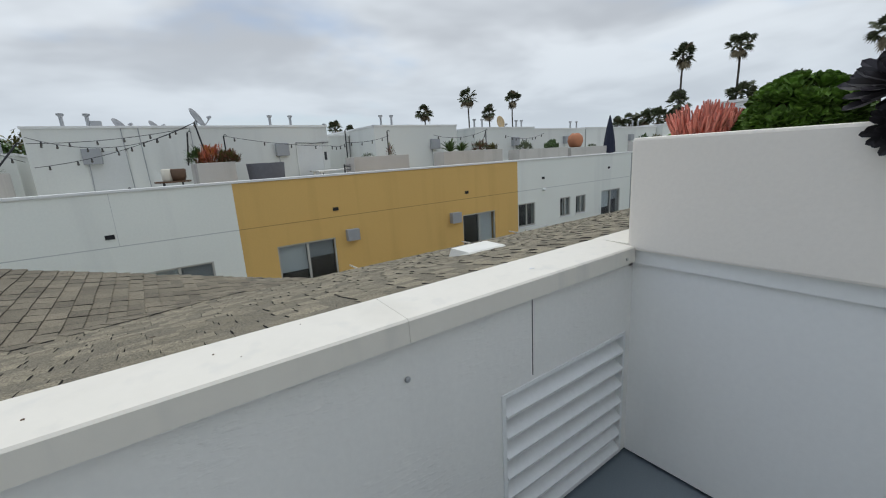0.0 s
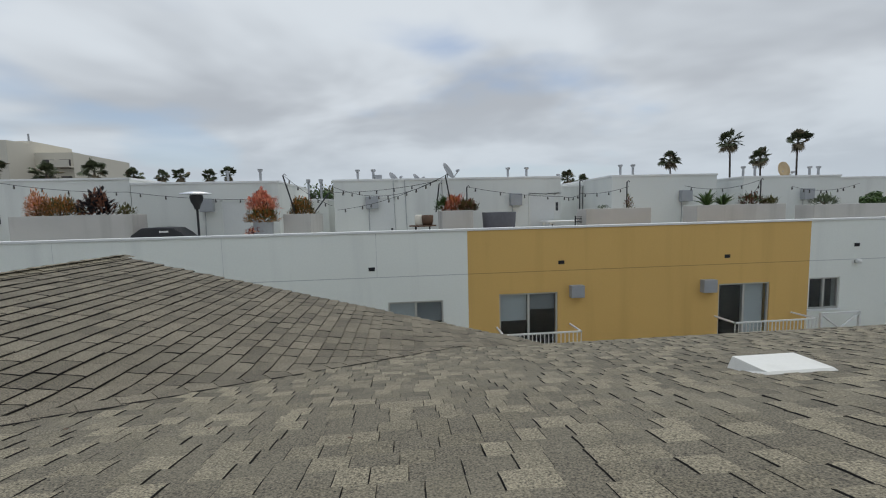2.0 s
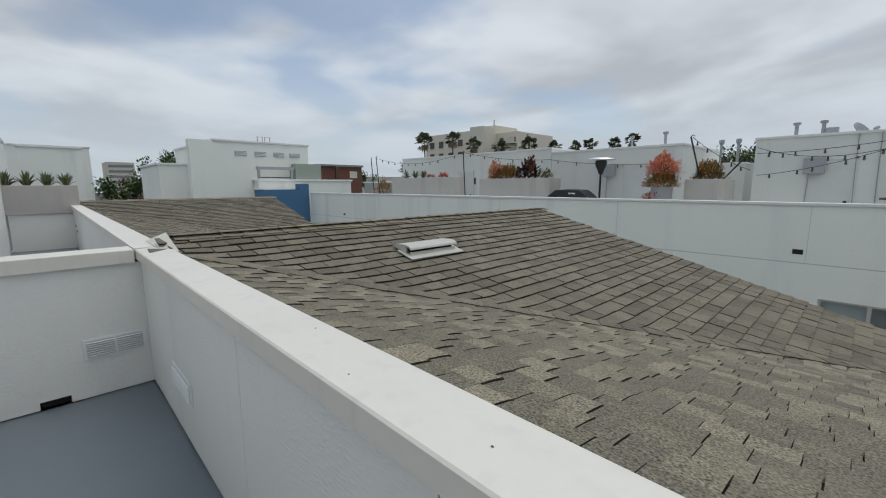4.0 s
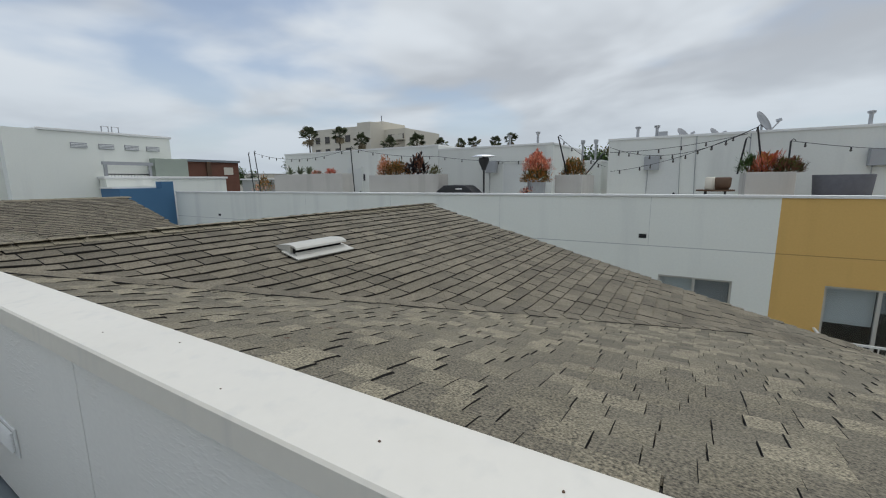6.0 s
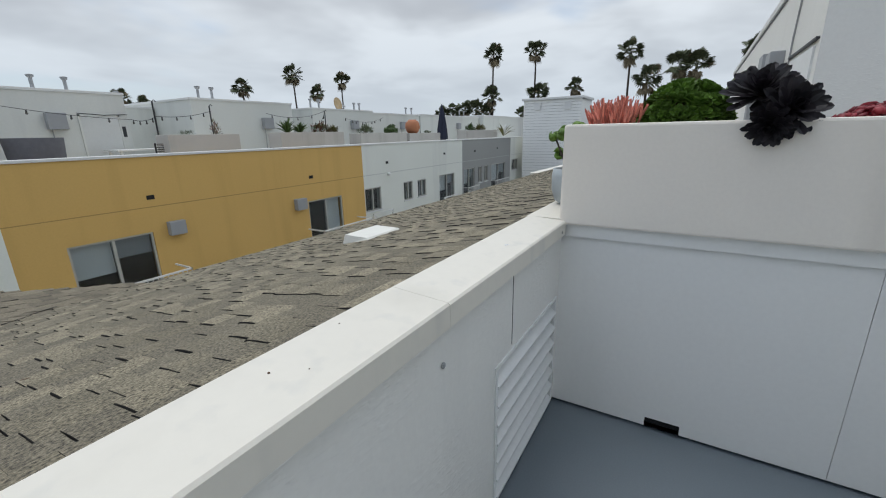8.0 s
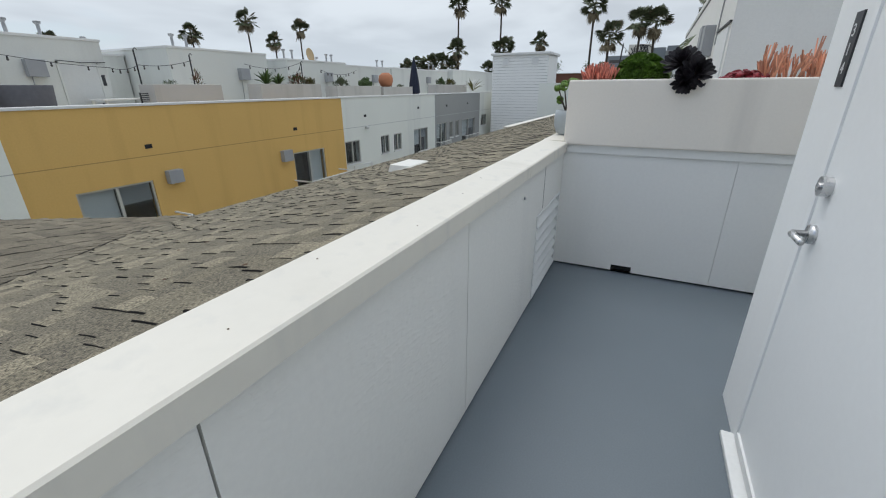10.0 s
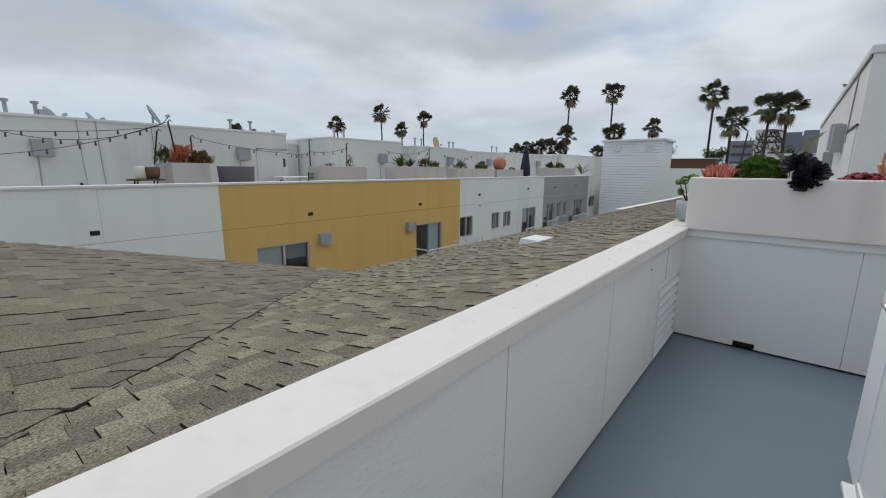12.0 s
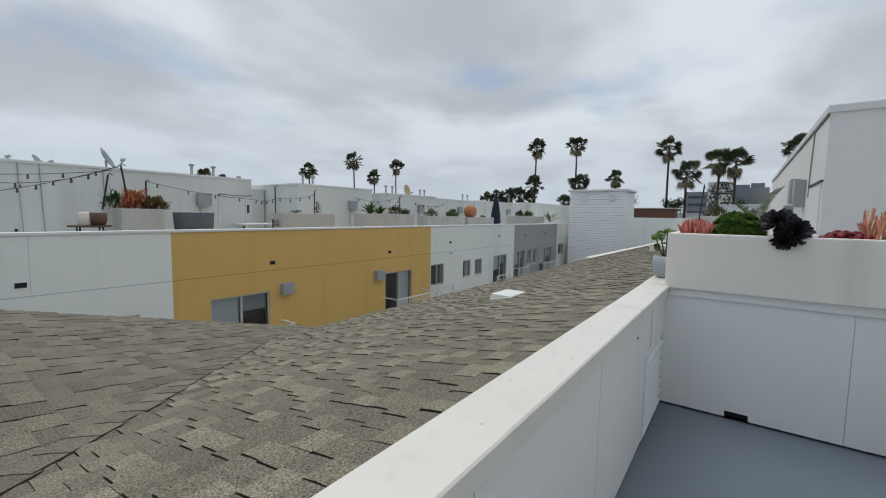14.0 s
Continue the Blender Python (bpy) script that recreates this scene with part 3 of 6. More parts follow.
sign = thing("number_sign", (-1.545, PHY, 1.44), "small black plate with white unit number, beside the door", "sign")
part("plate", box(-1.575, PHY - 0.001, 1.44, -1.515, PHY + 0.006, 1.66), SIGNBLACK, sign, bevel=0.002)
for ch, z in (("3", 0.165), ("1", 0.11), ("4", 0.055)):
    lettering(ch, 0.052, SIGNWHITE, pose(0, 0.0075, z, 90, 0, 180) @ pose(0, 0, 0, 0, 0, 0), sign)

# neighbours on our row
def rowhouse(x0, x1, name_label):
    h = thing("stair_penthouse", ((x0 + x1) / 2, -3, 0), name_label, "penthouse")
    part("wall", box(x0, -5.2, 0.0, x1, PHY - 0.04, 2.72), STUCCO, h)
    part("roof", box(x0 - 0.02, -5.22, 2.72, x1 + 0.02, PHY - 0.02, 2.80), FARCAP, h, bevel=0.01)
    return h


east_ph = rowhouse(1.86, 11.2, "white stucco stair penthouse with a flat roof and wall lamps")
part("door", box(1.98, PHY - 0.05, 0.05, 2.86, PHY - 0.025, 2.0), TRIM, east_ph, "white painted door", bevel=0.004)
part("door_hood", box(1.90, PHY - 0.04, 2.03, 2.94, PHY - 0.018, 2.046), BLACKMETAL, east_ph)
part("conduit", M().tube([(2.84, PHY - 0.032, 2.70), (2.87, PHY - 0.03, 2.5), (2.95, PHY - 0.03, 2.2), (2.97, PHY - 0.03, 1.9)], 0.008, 6), PIPE, east_ph)
for xx, zz, w in ((3.3, 1.80, 0.30), (3.9, 1.86, 0.34), (4.7, 1.5, 0.25)):
    part("utility_box", box(xx, PHY - 0.04, zz, xx + w, PHY + 0.08, zz + 0.36), BOXGREY, east_ph, "weathered grey metal utility box", bevel=0.01)
part("gutter_line", box(1.855, PHY - 0.04, 2.690, 11.2, PHY - 0.030, 2.714), BLACKMETAL, east_ph)
west_ph = rowhouse(-19.3, -11.9, "white stucco stair penthouse of the next roof deck")
solo("wall_next_deck", box(-15.4, PHY, 0.0, -15.2, 0.15, 0.86), STUCCO, (-15.3, -0.5, 0), "white stucco end wall of the next deck", "wall", kind="structure")
planter("planter", -15.85, -1.9, 0.86, -15.15, 0.15, 1.54, FARPLANTER, label="weathered plaster planter full of agaves")
solo("wall_row", box(-22.5, -6, -9.0, 12.0, 0.16, -0.3), STUCCO, (0, -3, -9.0), "white stucco storeys under the roof decks", "wall", kind="structure")
solo("wall_east_deck", box(0.9, PHY, -0.3, 13.0, 0.15, 0.3), STUCCO, (5, 0, -0.3), "white stucco low wall of the next deck", "wall", kind="structure")

# ---- shingle roofs between the buildings ----
SA, IA = 0.245, 1.048      # main roof: z = IA - SA*y
SB, RX, RZ = 0.2626, -5.31, 1.115   # cross gable: ridge at x = RX, falling both ways
EAVE, RAKE, REND = 4.25, 5.45, 23.0


def roof_slab(name, verts, label):
    """A sloping slab 12 cm thick under the shingles."""
    m = M()
    n = len(verts)
    m.add([*verts, *[(x, y, z - 0.12) for x, y, z in verts]], [tuple(range(n)), tuple(range(n, 2 * n))[::-1]] + [(k, n + k, n + (k + 1) % n, (k + 1) % n) for k in range(n)])
    t = thing(name, verts[0], label, "roof", kind="structure")
    part("deck_boards", m, ROOFBASE, t)
    return t


zA = lambda y: IA - SA * y - 0.012
zB = lambda x, r=RX: RZ - SB * abs(x - r) - 0.012
BX = 0.55
roof_a = roof_slab("roof_main", [(-21.0, 0.177, zA(0.177)), (REND, 0.177, zA(0.177)), (REND, EAVE, zA(EAVE)), (-21.0, EAVE, zA(EAVE))], "weathered brown-grey asphalt shingle roof slope below the parapet")
roof_b = roof_slab("roof_gable_east", [(RX, 0.19, zB(RX)), (BX, 0.19, zB(BX)), (BX, RAKE, zB(BX)), (RX, RAKE, zB(RX))], "weathered grey asphalt shingle gable slope facing east")
roof_c = roof_slab("roof_gable_west", [(RX - 5.4, 0.19, zB(RX - 5.4)), (RX, 0.19, zB(RX)), (RX, RAKE, zB(RX)), (RX - 5.4, RAKE, zB(RX - 5.4))], "weathered grey asphalt shingle gable slope facing west")
RX2 = -16.5
roof_d = roof_slab("roof_far_gable", [(RX2, 0.19, zB(RX2, RX2)), (RX2 + 5.6, 0.19, zB(RX2 + 5.6, RX2)), (RX2 + 5.6, RAKE, zB(RX2 + 5.6, RX2)), (RX2, RAKE, zB(RX2, RX2))], "grey asphalt shingle gable further along")
solo("wall_lower", box(-21.5, 0.3, -9.0, REND - 0.3, EAVE - 0.35, -0.6), STUCCO_FAR, (0, 2, -9.0), "pale stucco storeys under the shingle roof", "wall", kind="structure")
solo("wall_gable", box(RX - 5.0, EAVE - 0.35, -9.0, BX - 0.4, RAKE - 0.3, -0.45), STUCCO_FAR, (-5, 5, -9.0), "pale stucco wall under the cross gable", "wall", kind="structure")

rng = random.Random(7)


def tab_verts(w, length, t, lift, wedge, q):
    """A shingle tab: x across, y up the slope, its head sunk under the next course. A wedge stands clear at its lower edge; else the tab adds an even layer with a rolled lower end. q: uneven curl."""
    if wedge:
        rows = ((0.0, 0.92 * t, 1.0), (0.07, t, 1.0), (0.40, 0.66 * t, 0.5), (0.78, 0.16 * t, 0.1), (1.0, 0.0, 0.0))
    else:
        rows = ((0.0, 0.006 + 0.45 * t, 1.0), (0.08, 0.0085 + 0.95 * t, 1.0), (0.38, 0.0065 + 1.15 * t, 0.5), (0.78, 0.002 + 0.95 * t, 0.1), (1.0, 0.5 * t, 0.0))
    v = []
    for f, z, k in rows:
        z += k * lift + 0.0005
        v += [(0.0, f * length, max(0.001, z + k * q.uniform(-0.002, 0.0015))), (w * 0.5, f * length, z * 1.03), (w, f * length, max(0.001, z + k * q.uniform(-0.002, 0.0015)))]
    return v + [(0, 0, -0.002), (w, 0, -0.002), (0, length, -0.002), (w, length, -0.002)]


def settle(p):
    """The two slopes run into each other in a soft valley."""
    gap_ = abs((IA - SA * p.y) - (RZ - SB * abs(p.x - RX)))
    h = max(0.0, 0.11 - gap_) / 0.11
    return Vector((p.x, p.y, p.z + h * h * 0.0275))


TABF = [(r * 3 + c, r * 3 + c + 1, r * 3 + c + 4, r * 3 + c + 3) for r in range(4) for c in range(2)] + [(15, 16, 2, 1, 0), (16, 18, 14, 11, 8, 5, 2), (15, 0, 3, 6, 9, 12, 17)]


def cut_edges(me, dark, slots=()):
    """The cut edges of the tabs are black, for bare asphalt and for the shadow lines painted along them; slots: which
    tabs are of the darker granule blend of the lower layer.
    """
    me.materials.append(SHINGLE_EDGE)
    me.materials.append(SHINGLE_SLOT)
    n = len(TABF)
    me.polygons.foreach_set("material_index", [1 if k % n in dark else 2 if k // n in slots else 0 for k in range(len(me.polygons))])


def shingle(parent, origin, along, down, run, courses, expo, near=None, reach=None, mats=(SHINGLE, SHINGLE_NEAR), widths=(0.085, 0.095, 0.105, 0.12, 0.15), thick=(0.001, 0.0015, 0.0042, 0.005), gap=0.003, dark=(9, 10), step=None):
    """Courses of tabs of uneven width on a slope. origin: the lower corner; near: which centres become objects; reach: which centres are kept."""
    u, d = Vector(along).normalized(), Vector(down).normalized()
    n = u.cross(-d)
    n = n if n.z > 0 else -n
    rest = M()
    shared = {}
    slots, count = set(), 0
    for c in range(courses):
        x = -rng.random() * 0.3 if step is None else -((c * step + 0.09 * (c % 2)) % 0.196) + rng.uniform(-0.012, 0.012)
        high = True
        while x < run:
            w = min(rng.choice(widths), run - x + 0.001)
            high = not high if rng.random() < 0.8 else high
            t = rng.choice(thick[2:] if high else thick[:2])
            at = Vector(origin) - d * (c * expo + rng.uniform(-0.004, 0.004)) + u * x
            mid = at + u * w / 2 - d * 0.07
            x += w + gap * rng.uniform(0.4, 1.8)
            if reach and not reach(mid):
                continue
            basis = Matrix((u, -d, n)).transposed().to_4x4()
            pl = Matrix.Translation(at + n * (0.002 + 0.005 * noise.noise(mid * 1.7))) @ basis
            if near and near(mid):
                key = (w, t, high, rng.randrange(3))
                if key not in shared:
                    shared[key] = M().add(tab_verts(w, expo * 1.3, t, 0.002, step is not None, rng), TABF).bake("shingle")
                    shared[key].materials.append(mats[1])
                    cut_edges(shared[key], dark, () if high or step is not None else (0,))
                ob = new("shingle", shared[key])
                ob.parent = parent
                ob.matrix_basis = Matrix.Translation(-BASE[parent]) @ pl
            else:
                rest.add([settle(pl @ Vector(p)) for p in tab_verts(w, expo * 1.3, t, rng.uniform(0, 0.003), step is not None, rng)], TABF)
                if not high and step is None:
                    slots.add(count)
                count += 1
    ob = part("shingle_field", rest, mats[0], parent)
    cut_edges(ob.data, dark, slots)
    ob["kind"] = "stuff"
    return ob


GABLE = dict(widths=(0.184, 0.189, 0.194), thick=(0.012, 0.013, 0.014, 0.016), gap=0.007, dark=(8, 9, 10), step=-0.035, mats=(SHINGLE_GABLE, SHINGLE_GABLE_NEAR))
EA, EB = 0.122, 0.131
downA = (0, 1, -SA)
valley = lambda y: -5.05 + 0.933 * y
nA = int((EAVE - 0.12) * math.sqrt(1 + SA * SA) / EA)
shingle(roof_a, (-5.2, EAVE, zA(EAVE)), (1, 0, 0), downA, REND + 5.2, nA, EA,
        near=lambda p: -3.4 < p.x < -0.2 and p.y < 1.6 and p.x > valley(p.y) + 0.36, reach=lambda p: p.y > 0.2 and p.x > valley(p.y) - 0.06)
shingle(roof_a, (-16.4, EAVE, zA(EAVE)), (1, 0, 0), downA, 10.9, nA, EA, reach=lambda p: 0.2 < p.y and p.x < RX - 0.9 * p.y - 0.3)
nB = int(5.86 * math.sqrt(1 + SB * SB) / EB) + 1
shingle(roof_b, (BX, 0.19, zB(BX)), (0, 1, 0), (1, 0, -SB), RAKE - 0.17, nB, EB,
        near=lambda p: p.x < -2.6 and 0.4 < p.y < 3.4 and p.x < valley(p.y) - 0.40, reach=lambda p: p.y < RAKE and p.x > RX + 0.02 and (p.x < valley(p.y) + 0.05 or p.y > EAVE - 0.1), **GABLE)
nC = int(5.5 * math.sqrt(1 + SB * SB) / EB) + 1
shingle(roof_d, (RX2 + 5.6, 0.19, zB(RX2 + 5.6, RX2)), (0, 1, 0), (1, 0, -SB), RAKE - 0.15, nC, EB, reach=lambda p: p.y < RAKE and p.x > RX2, **GABLE)
shingle(roof_c, (RX - 5.4, RAKE - 0.1, zB(RX - 5.4)), (0, -1, 0), (-1, 0, -SB), RAKE - 0.3, nC, EB, reach=lambda p: p.y > 0.2 and p.x < RX, **GABLE)
# ridge caps
for roof, rx in ((roof_b, RX), (roof_d, RX2)):
    y = 0.22
    while y < RAKE + 0.02:
        m = M()
        z = RZ + 0.012 + rng.uniform(0, 0.006)
        sl = SB * 0.13
        m.add([(rx - 0.13, y, z - sl), (rx, y, z + 0.006), (rx + 0.13, y, z - sl), (rx - 0.13, y + 0.25, z - sl - 0.01), (rx, y + 0.25, z - 0.006), (rx + 0.13, y + 0.25, z - sl - 0.01),
               (rx - 0.13, y, z - sl - 0.014), (rx, y, z - 0.014), (rx + 0.13, y, z - sl - 0.014)],
              [(0, 1, 4, 3), (1, 2, 5, 4), (0, 6, 7, 1), (1, 7, 8, 2)])
        part("ridge_shingle", m, SHINGLE_NEAR, roof)
        y += 0.17
# closed valley: the gable's courses end on the main slope in a cut edge
for k in range(33):
    y0 = 0.24 + k * 0.126
    m = M()
    pts = []
    out = rng.uniform(0.030, 0.05)
    for y, up in ((y0, 0.005), (y0 + 0.15, 0.0)):
        xv = valley(y) + 0.03
        rest_z = lambda x, yy: settle(Vector((x, yy, max(IA - SA * yy, RZ - SB * abs(x - RX))))).z
        q = [(xv - 0.05, y + 0.05), (xv, y), (xv + out, y - out)]
        pts += [(x, yy, rest_z(x, yy) + d + up) for (x, yy), d in zip(q, (0.004, 0.009, 0.005))] + [(q[2][0] + 0.002, q[2][1] - 0.002, rest_z(*q[2]) + 0.002)]
    m.add(pts, [(i, i + 1, i + 5, i + 4) for i in range(3)] + [(0, 4, 3), (3, 4, 7), (0, 3, 2, 1)])
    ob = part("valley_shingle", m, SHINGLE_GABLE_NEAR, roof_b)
    ob.data.materials.append(SHINGLE_EDGE)
    for i in (2,):
        ob.data.polygons[i].material_index = 1


# roof vent (half-round hood) and skylight
def roof_vent(base, s=1.0):
    t = thing("roof_vent", base, "galvanised sheet-metal roof vent with flashing on shingles", "vent")
    bx, by, bz = base
    zz = lambda x, o=0.0: bz - SB * (x - bx) + o
    m = M()
    m.add([(bx - 0.02 * s, by - 0.45 * s, zz(bx - 0.02 * s, 0.026)), (bx + 0.26 * s, by - 0.45 * s, zz(bx + 0.26 * s, 0.024)), (bx + 0.26 * s, by + 0.45 * s, zz(bx + 0.26 * s, 0.024)), (bx - 0.02 * s, by + 0.45 * s, zz(bx - 0.02 * s, 0.026))], [(0, 1, 2, 3)])
    m.v += [(x, y, z - 0.008) for x, y, z in m.v]
    m.f += [(7, 6, 5, 4), (0, 4, 5, 1), (1, 5, 6, 2), (2, 6, 7, 3), (3, 7, 4, 0)]
    part("flashing", m, GALV, t, smooth=False)
    # a rolled half-round hood, open at its lower side, on an upturned curb
    prof = [(-0.20, 0.03), (-0.11, 0.075), (0.0, 0.112), (0.08, 0.132), (0.135, 0.136), (0.172, 0.124), (0.182, 0.104), (0.176, 0.100), (0.13, 0.118), (0.08, 0.112), (0.075, 0.02)]
    m = M()
    k = len(prof)
    m.add([(bx + a * s, by + yy * s, zz(bx + a * s, b * s)) for yy in (-0.40, 0.40) for a, b in prof], [tuple(range(k)), tuple(range(k, 2 * k))[::-1]] + [(i, k + i, k + i + 1, i + 1) for i in range(k - 1)])
    part("hood", m, GALV, t)
    m = M()
    cv = [(0.19, 0.026), (0.165, 0.030), (0.15, 0.045), (0.145, 0.062), (0.15, 0.062), (0.157, 0.047), (0.17, 0.034), (0.195, 0.029)]
    m.add([(bx + a * s, by + yy * s, zz(bx + a * s, b * s)) for yy in (-0.39, 0.39) for a, b in cv], [tuple(range(8)), tuple(range(8, 16))[::-1]] + [(i, 8 + i, 8 + (i + 1) % 8, (i + 1) % 8) for i in range(8)])
    part("curb", m, GALV, t)
    # black block put under the hood for the shade in its opening
    part("throat", box(bx + 0.085 * s, by - 0.37 * s, zz(bx + 0.085 * s, 0.02), bx + 0.11 * s, by + 0.37 * s, zz(bx + 0.11 * s, 0.105 * s)), DARK, t)
    return t


roof_vent((-4.45, 2.14, zB(-4.45) + 0.012), 0.74)
roof_vent((RX2 + 3.4, 2.55, zB(RX2 + 3.4, RX2) + 0.012))


def skylight(x0, y0, x1, y1, h):
    t = thing("skylight", ((x0 + x1) / 2, (y0 + y1) / 2, zA(y0)), "low white flat skylight curb on the shingle roof", "skylight")
    m = M()
    q = [(x0, y0), (x1, y0), (x1, y1), (x0, y1)]
    m.add([(x, y, IA - SA * y - 0.01) for x, y in q] + [(x + (0.02 if x == x0 else -0.02), y + (0.02 if y == y0 else -0.02), IA - SA * y0 + (0.010 if y == y0 else h)) for x, y in q], [(4, 5, 6, 7), (0, 1, 5, 4), (1, 2, 6, 5), (2, 3, 7, 6), (3, 0, 4, 7)])
    part("curb", m, SKYL, t)
    return t


skylight(0.46, 1.70, 0.92, 1.99, 0.012)
skylight(9.0, 0.9, 9.6, 1.6, 0.05)


def debris(x, y, z, r):
    """A few dead leaves."""
    m = M()
    q = random.Random(int(x * 100))
    for k in range(4):
        a = q.uniform(0, 6.28)
        bx, by = x + q.uniform(-r, r) * 0.5, y + q.uniform(-r, r) * 0.5
        m.leaf((bx, by, z + 0.006 - SA * (by - y)), (bx + r * math.cos(a), by + r * math.sin(a), z + 0.010 - SA * (by + r * math.sin(a) - y)), r * 0.8)
    solo("dead_leaf", m, WOOD, (x, y, z), "small dark dead leaf lying on the shingles", "leaf", "dead leaves on the roof")


for x, y in ((-2.67, 0.45), (-2.75, 0.72), (-3.01, 1.48), (-2.35, 1.32), (-2.25, 1.27), (-1.75, 1.05)):
    debris(x, y, IA - SA * y + 0.012, 0.012)
def grit(x, y):
    """A crumb of dark grit."""
    q = random.Random(int(x * 1000))
    z = 1.0432 + 0.0667 * y
    r = q.uniform(0.0016, 0.0032)
    m = M().lathe(x, y, [(r, z), (r * 0.8, z + r * 0.5), (r * 0.2, z + r * 0.7)], 6, q.uniform(0.7, 1.4))
    solo("grit", m, WOOD, (x, y, z), "small dark crumb of grit on the coping", "grit", "grit on the coping")


for x, y in ((-3.02, 0.05), (-2.71, 0.12), (-2.36, 0.03), (-1.93, 0.06), (-1.62, 0.10), (-1.57, 0.05), (-1.41, 0.13)):
    grit(x, y)
m = M()
q = random.Random(4)
for k in range(3):
    m.lathe(-0.60 + 0.007 * k, 0.06 + q.uniform(-0.008, 0.008), [(q.uniform(0.005, 0.008), 1.0475), (0.003, 1.0495)], 7)
solo("bird_dropping", m, SIGNWHITE, (-0.6, 0.06, 1.047), "small white bird dropping on the coping", "dropping")


# ---- the building across ----
FY, TOP = 10.6, 1.13


def sliding_window(parent, x0, x1, z0, z1, y, blind=0.45, split=0.5, name="window"):
    """An aluminium slider set back in its opening, with a blind behind the glass."""
    fr = M()
    w = 0.045
    for a in ((x0, z0, x0 + w, z1), (x1 - w, z0, x1, z1), (x0 + w, z1 - w, x1 - w, z1), (x0 + w, z0, x1 - w, z0 + w)):
        fr.box(a[0], y + 0.03, a[1], a[2], y + 0.10, a[3])
    xm = x0 + (x1 - x0) * split
    fr.box(xm - 0.03, y + 0.025, z0 + w, xm + 0.03, y + 0.095, z1 - w)
    win = part(name, fr, ALU, parent)
    for a, b, k in ((x0 + w, xm - 0.03, 0), (xm + 0.03, x1 - w, 1)):
        pane = part("pane", box(a, y + 0.06 + 0.02 * k, z0 + w, b, y + 0.066 + 0.02 * k, z1 - w), GLASS, win)
        pane.visible_shadow = False
        if blind:
            drop = blind if k == 0 else blind * 0.6
            part("blind", box(a, y + 0.14, z1 - w - drop * (z1 - z0), b, y + 0.15, z1 - w), (BLIND, BOXGREY)[k], win)
    part("sill", box(x0 - 0.04, y - 0.03, z0 - 0.05, x1 + 0.04, y + 0.12, z0), TRIM, win)
    return win


def facade(x0, x1, mat, wins, label, joints=(), lowline=-0.12):
    b = thing("apartment_building", ((x0 + x1) / 2, FY + 5, -9.0), label, "building", "row of flats across the gap")
    part("wall", pierced(x0, x1, -9.0, TOP - 0.06, FY, FY + 0.25, [w[:4] for w in wins]), mat, b)
    part("parapet_cap", box(x0, FY - 0.03, TOP - 0.06, x1, FY + 0.28, TOP), FARCAP, b, bevel=0.008)
    part("reveal_joint", box(x0, FY - 0.002, lowline, x1, FY + 0.001, lowline + 0.02), FARJOINT if mat != YELLOW else WOOD_JOINT, b)
    for x in joints:
        part("panel_seam", box(x, FY - 0.0015, lowline + 0.03, x + 0.008, FY + 0.001, TOP - 0.07), FARJOINT if mat != YELLOW else WOOD_JOINT, b)
    part("roof_deck", box(x0, FY + 0.25, -0.3, x1, FY + 12, 0.0), PH_STUCCO, b)
    # room shell coloured dark in place of the shade indoors
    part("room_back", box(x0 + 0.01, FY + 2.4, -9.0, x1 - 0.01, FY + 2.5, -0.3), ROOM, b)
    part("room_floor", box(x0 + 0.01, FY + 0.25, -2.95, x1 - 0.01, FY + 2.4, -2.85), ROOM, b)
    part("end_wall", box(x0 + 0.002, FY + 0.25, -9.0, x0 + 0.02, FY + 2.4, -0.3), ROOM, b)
    for w in wins:
        sliding_window(b, *w[:4], FY, *w[4:])
    return b


WOOD_JOINT = material("ochre_joint", (0.40, 0.25, 0.08), 0.9, var=0.1)
b_white = facade(-24.0, 0.166, STUCCO_FAR, [(-2.02, -0.53, -2.1, -0.80, 0.7), (-9.5, -7.9, -2.2, -0.8, 0.6)], "pale grey stucco flats with a flat roof terrace", (-2.29, -6.2, -10.2, -14.4))
b_yellow = facade(0.166, 10.42, YELLOW, [(1.03, 2.70, -2.8, -0.71, 0.36), (7.55, 9.17, -2.8, -0.69, 0.0)], "ochre-yellow stucco flats with sliding doors")
part("curtain", box(8.4, FY + 0.17, -2.75, 9.1, FY + 0.19, -0.75), BLIND, b_yellow)
b_white2 = facade(10.42, 18.72, STUCCO_FAR, [(10.45, 11.46, -1.58, -0.63, 0.0), (13.08, 13.8, -1.47, -0.64, 0.0), (14.2, 14.94, -1.47, -0.66, 0.0), (16.2, 17.8, -2.6, -0.62, 0.4)], "pale grey stucco flats with small sliding windows", ())
for a, b_ in ((13.45, 13.72), (14.55, 14.88)):
    part("curtain", box(a, FY + 0.17, -1.43, b_, FY + 0.19, -0.7), BLIND, b_white2)
b_grey = facade(18.72, 25.9, GREYWALL, [(18.9, 20.3, -2.6, -0.53, 0.4), (20.75, 21.25, -1.5, -0.53, 0.6), (21.65, 22.15, -1.5, -0.53, 0.6), (22.7, 25.0, -2.6, -0.53, 0.5)], "dark grey stucco flats with balcony doors", ())
b_end = facade(25.9, 36.0, STUCCO_FAR, [(26.2, 27.4, -1.2, -0.42, 0.3)], "pale stucco flats at the end of the row", ())


def wall_vent(x, z, bld, w=0.17, h=0.10):
    v = part("exhaust_vent", M().box(x - w / 2, FY - 0.012, z - h / 2, x + w / 2, FY - 0.002, z + h / 2), DARK, bld, "small dark exhaust vent")
    return v


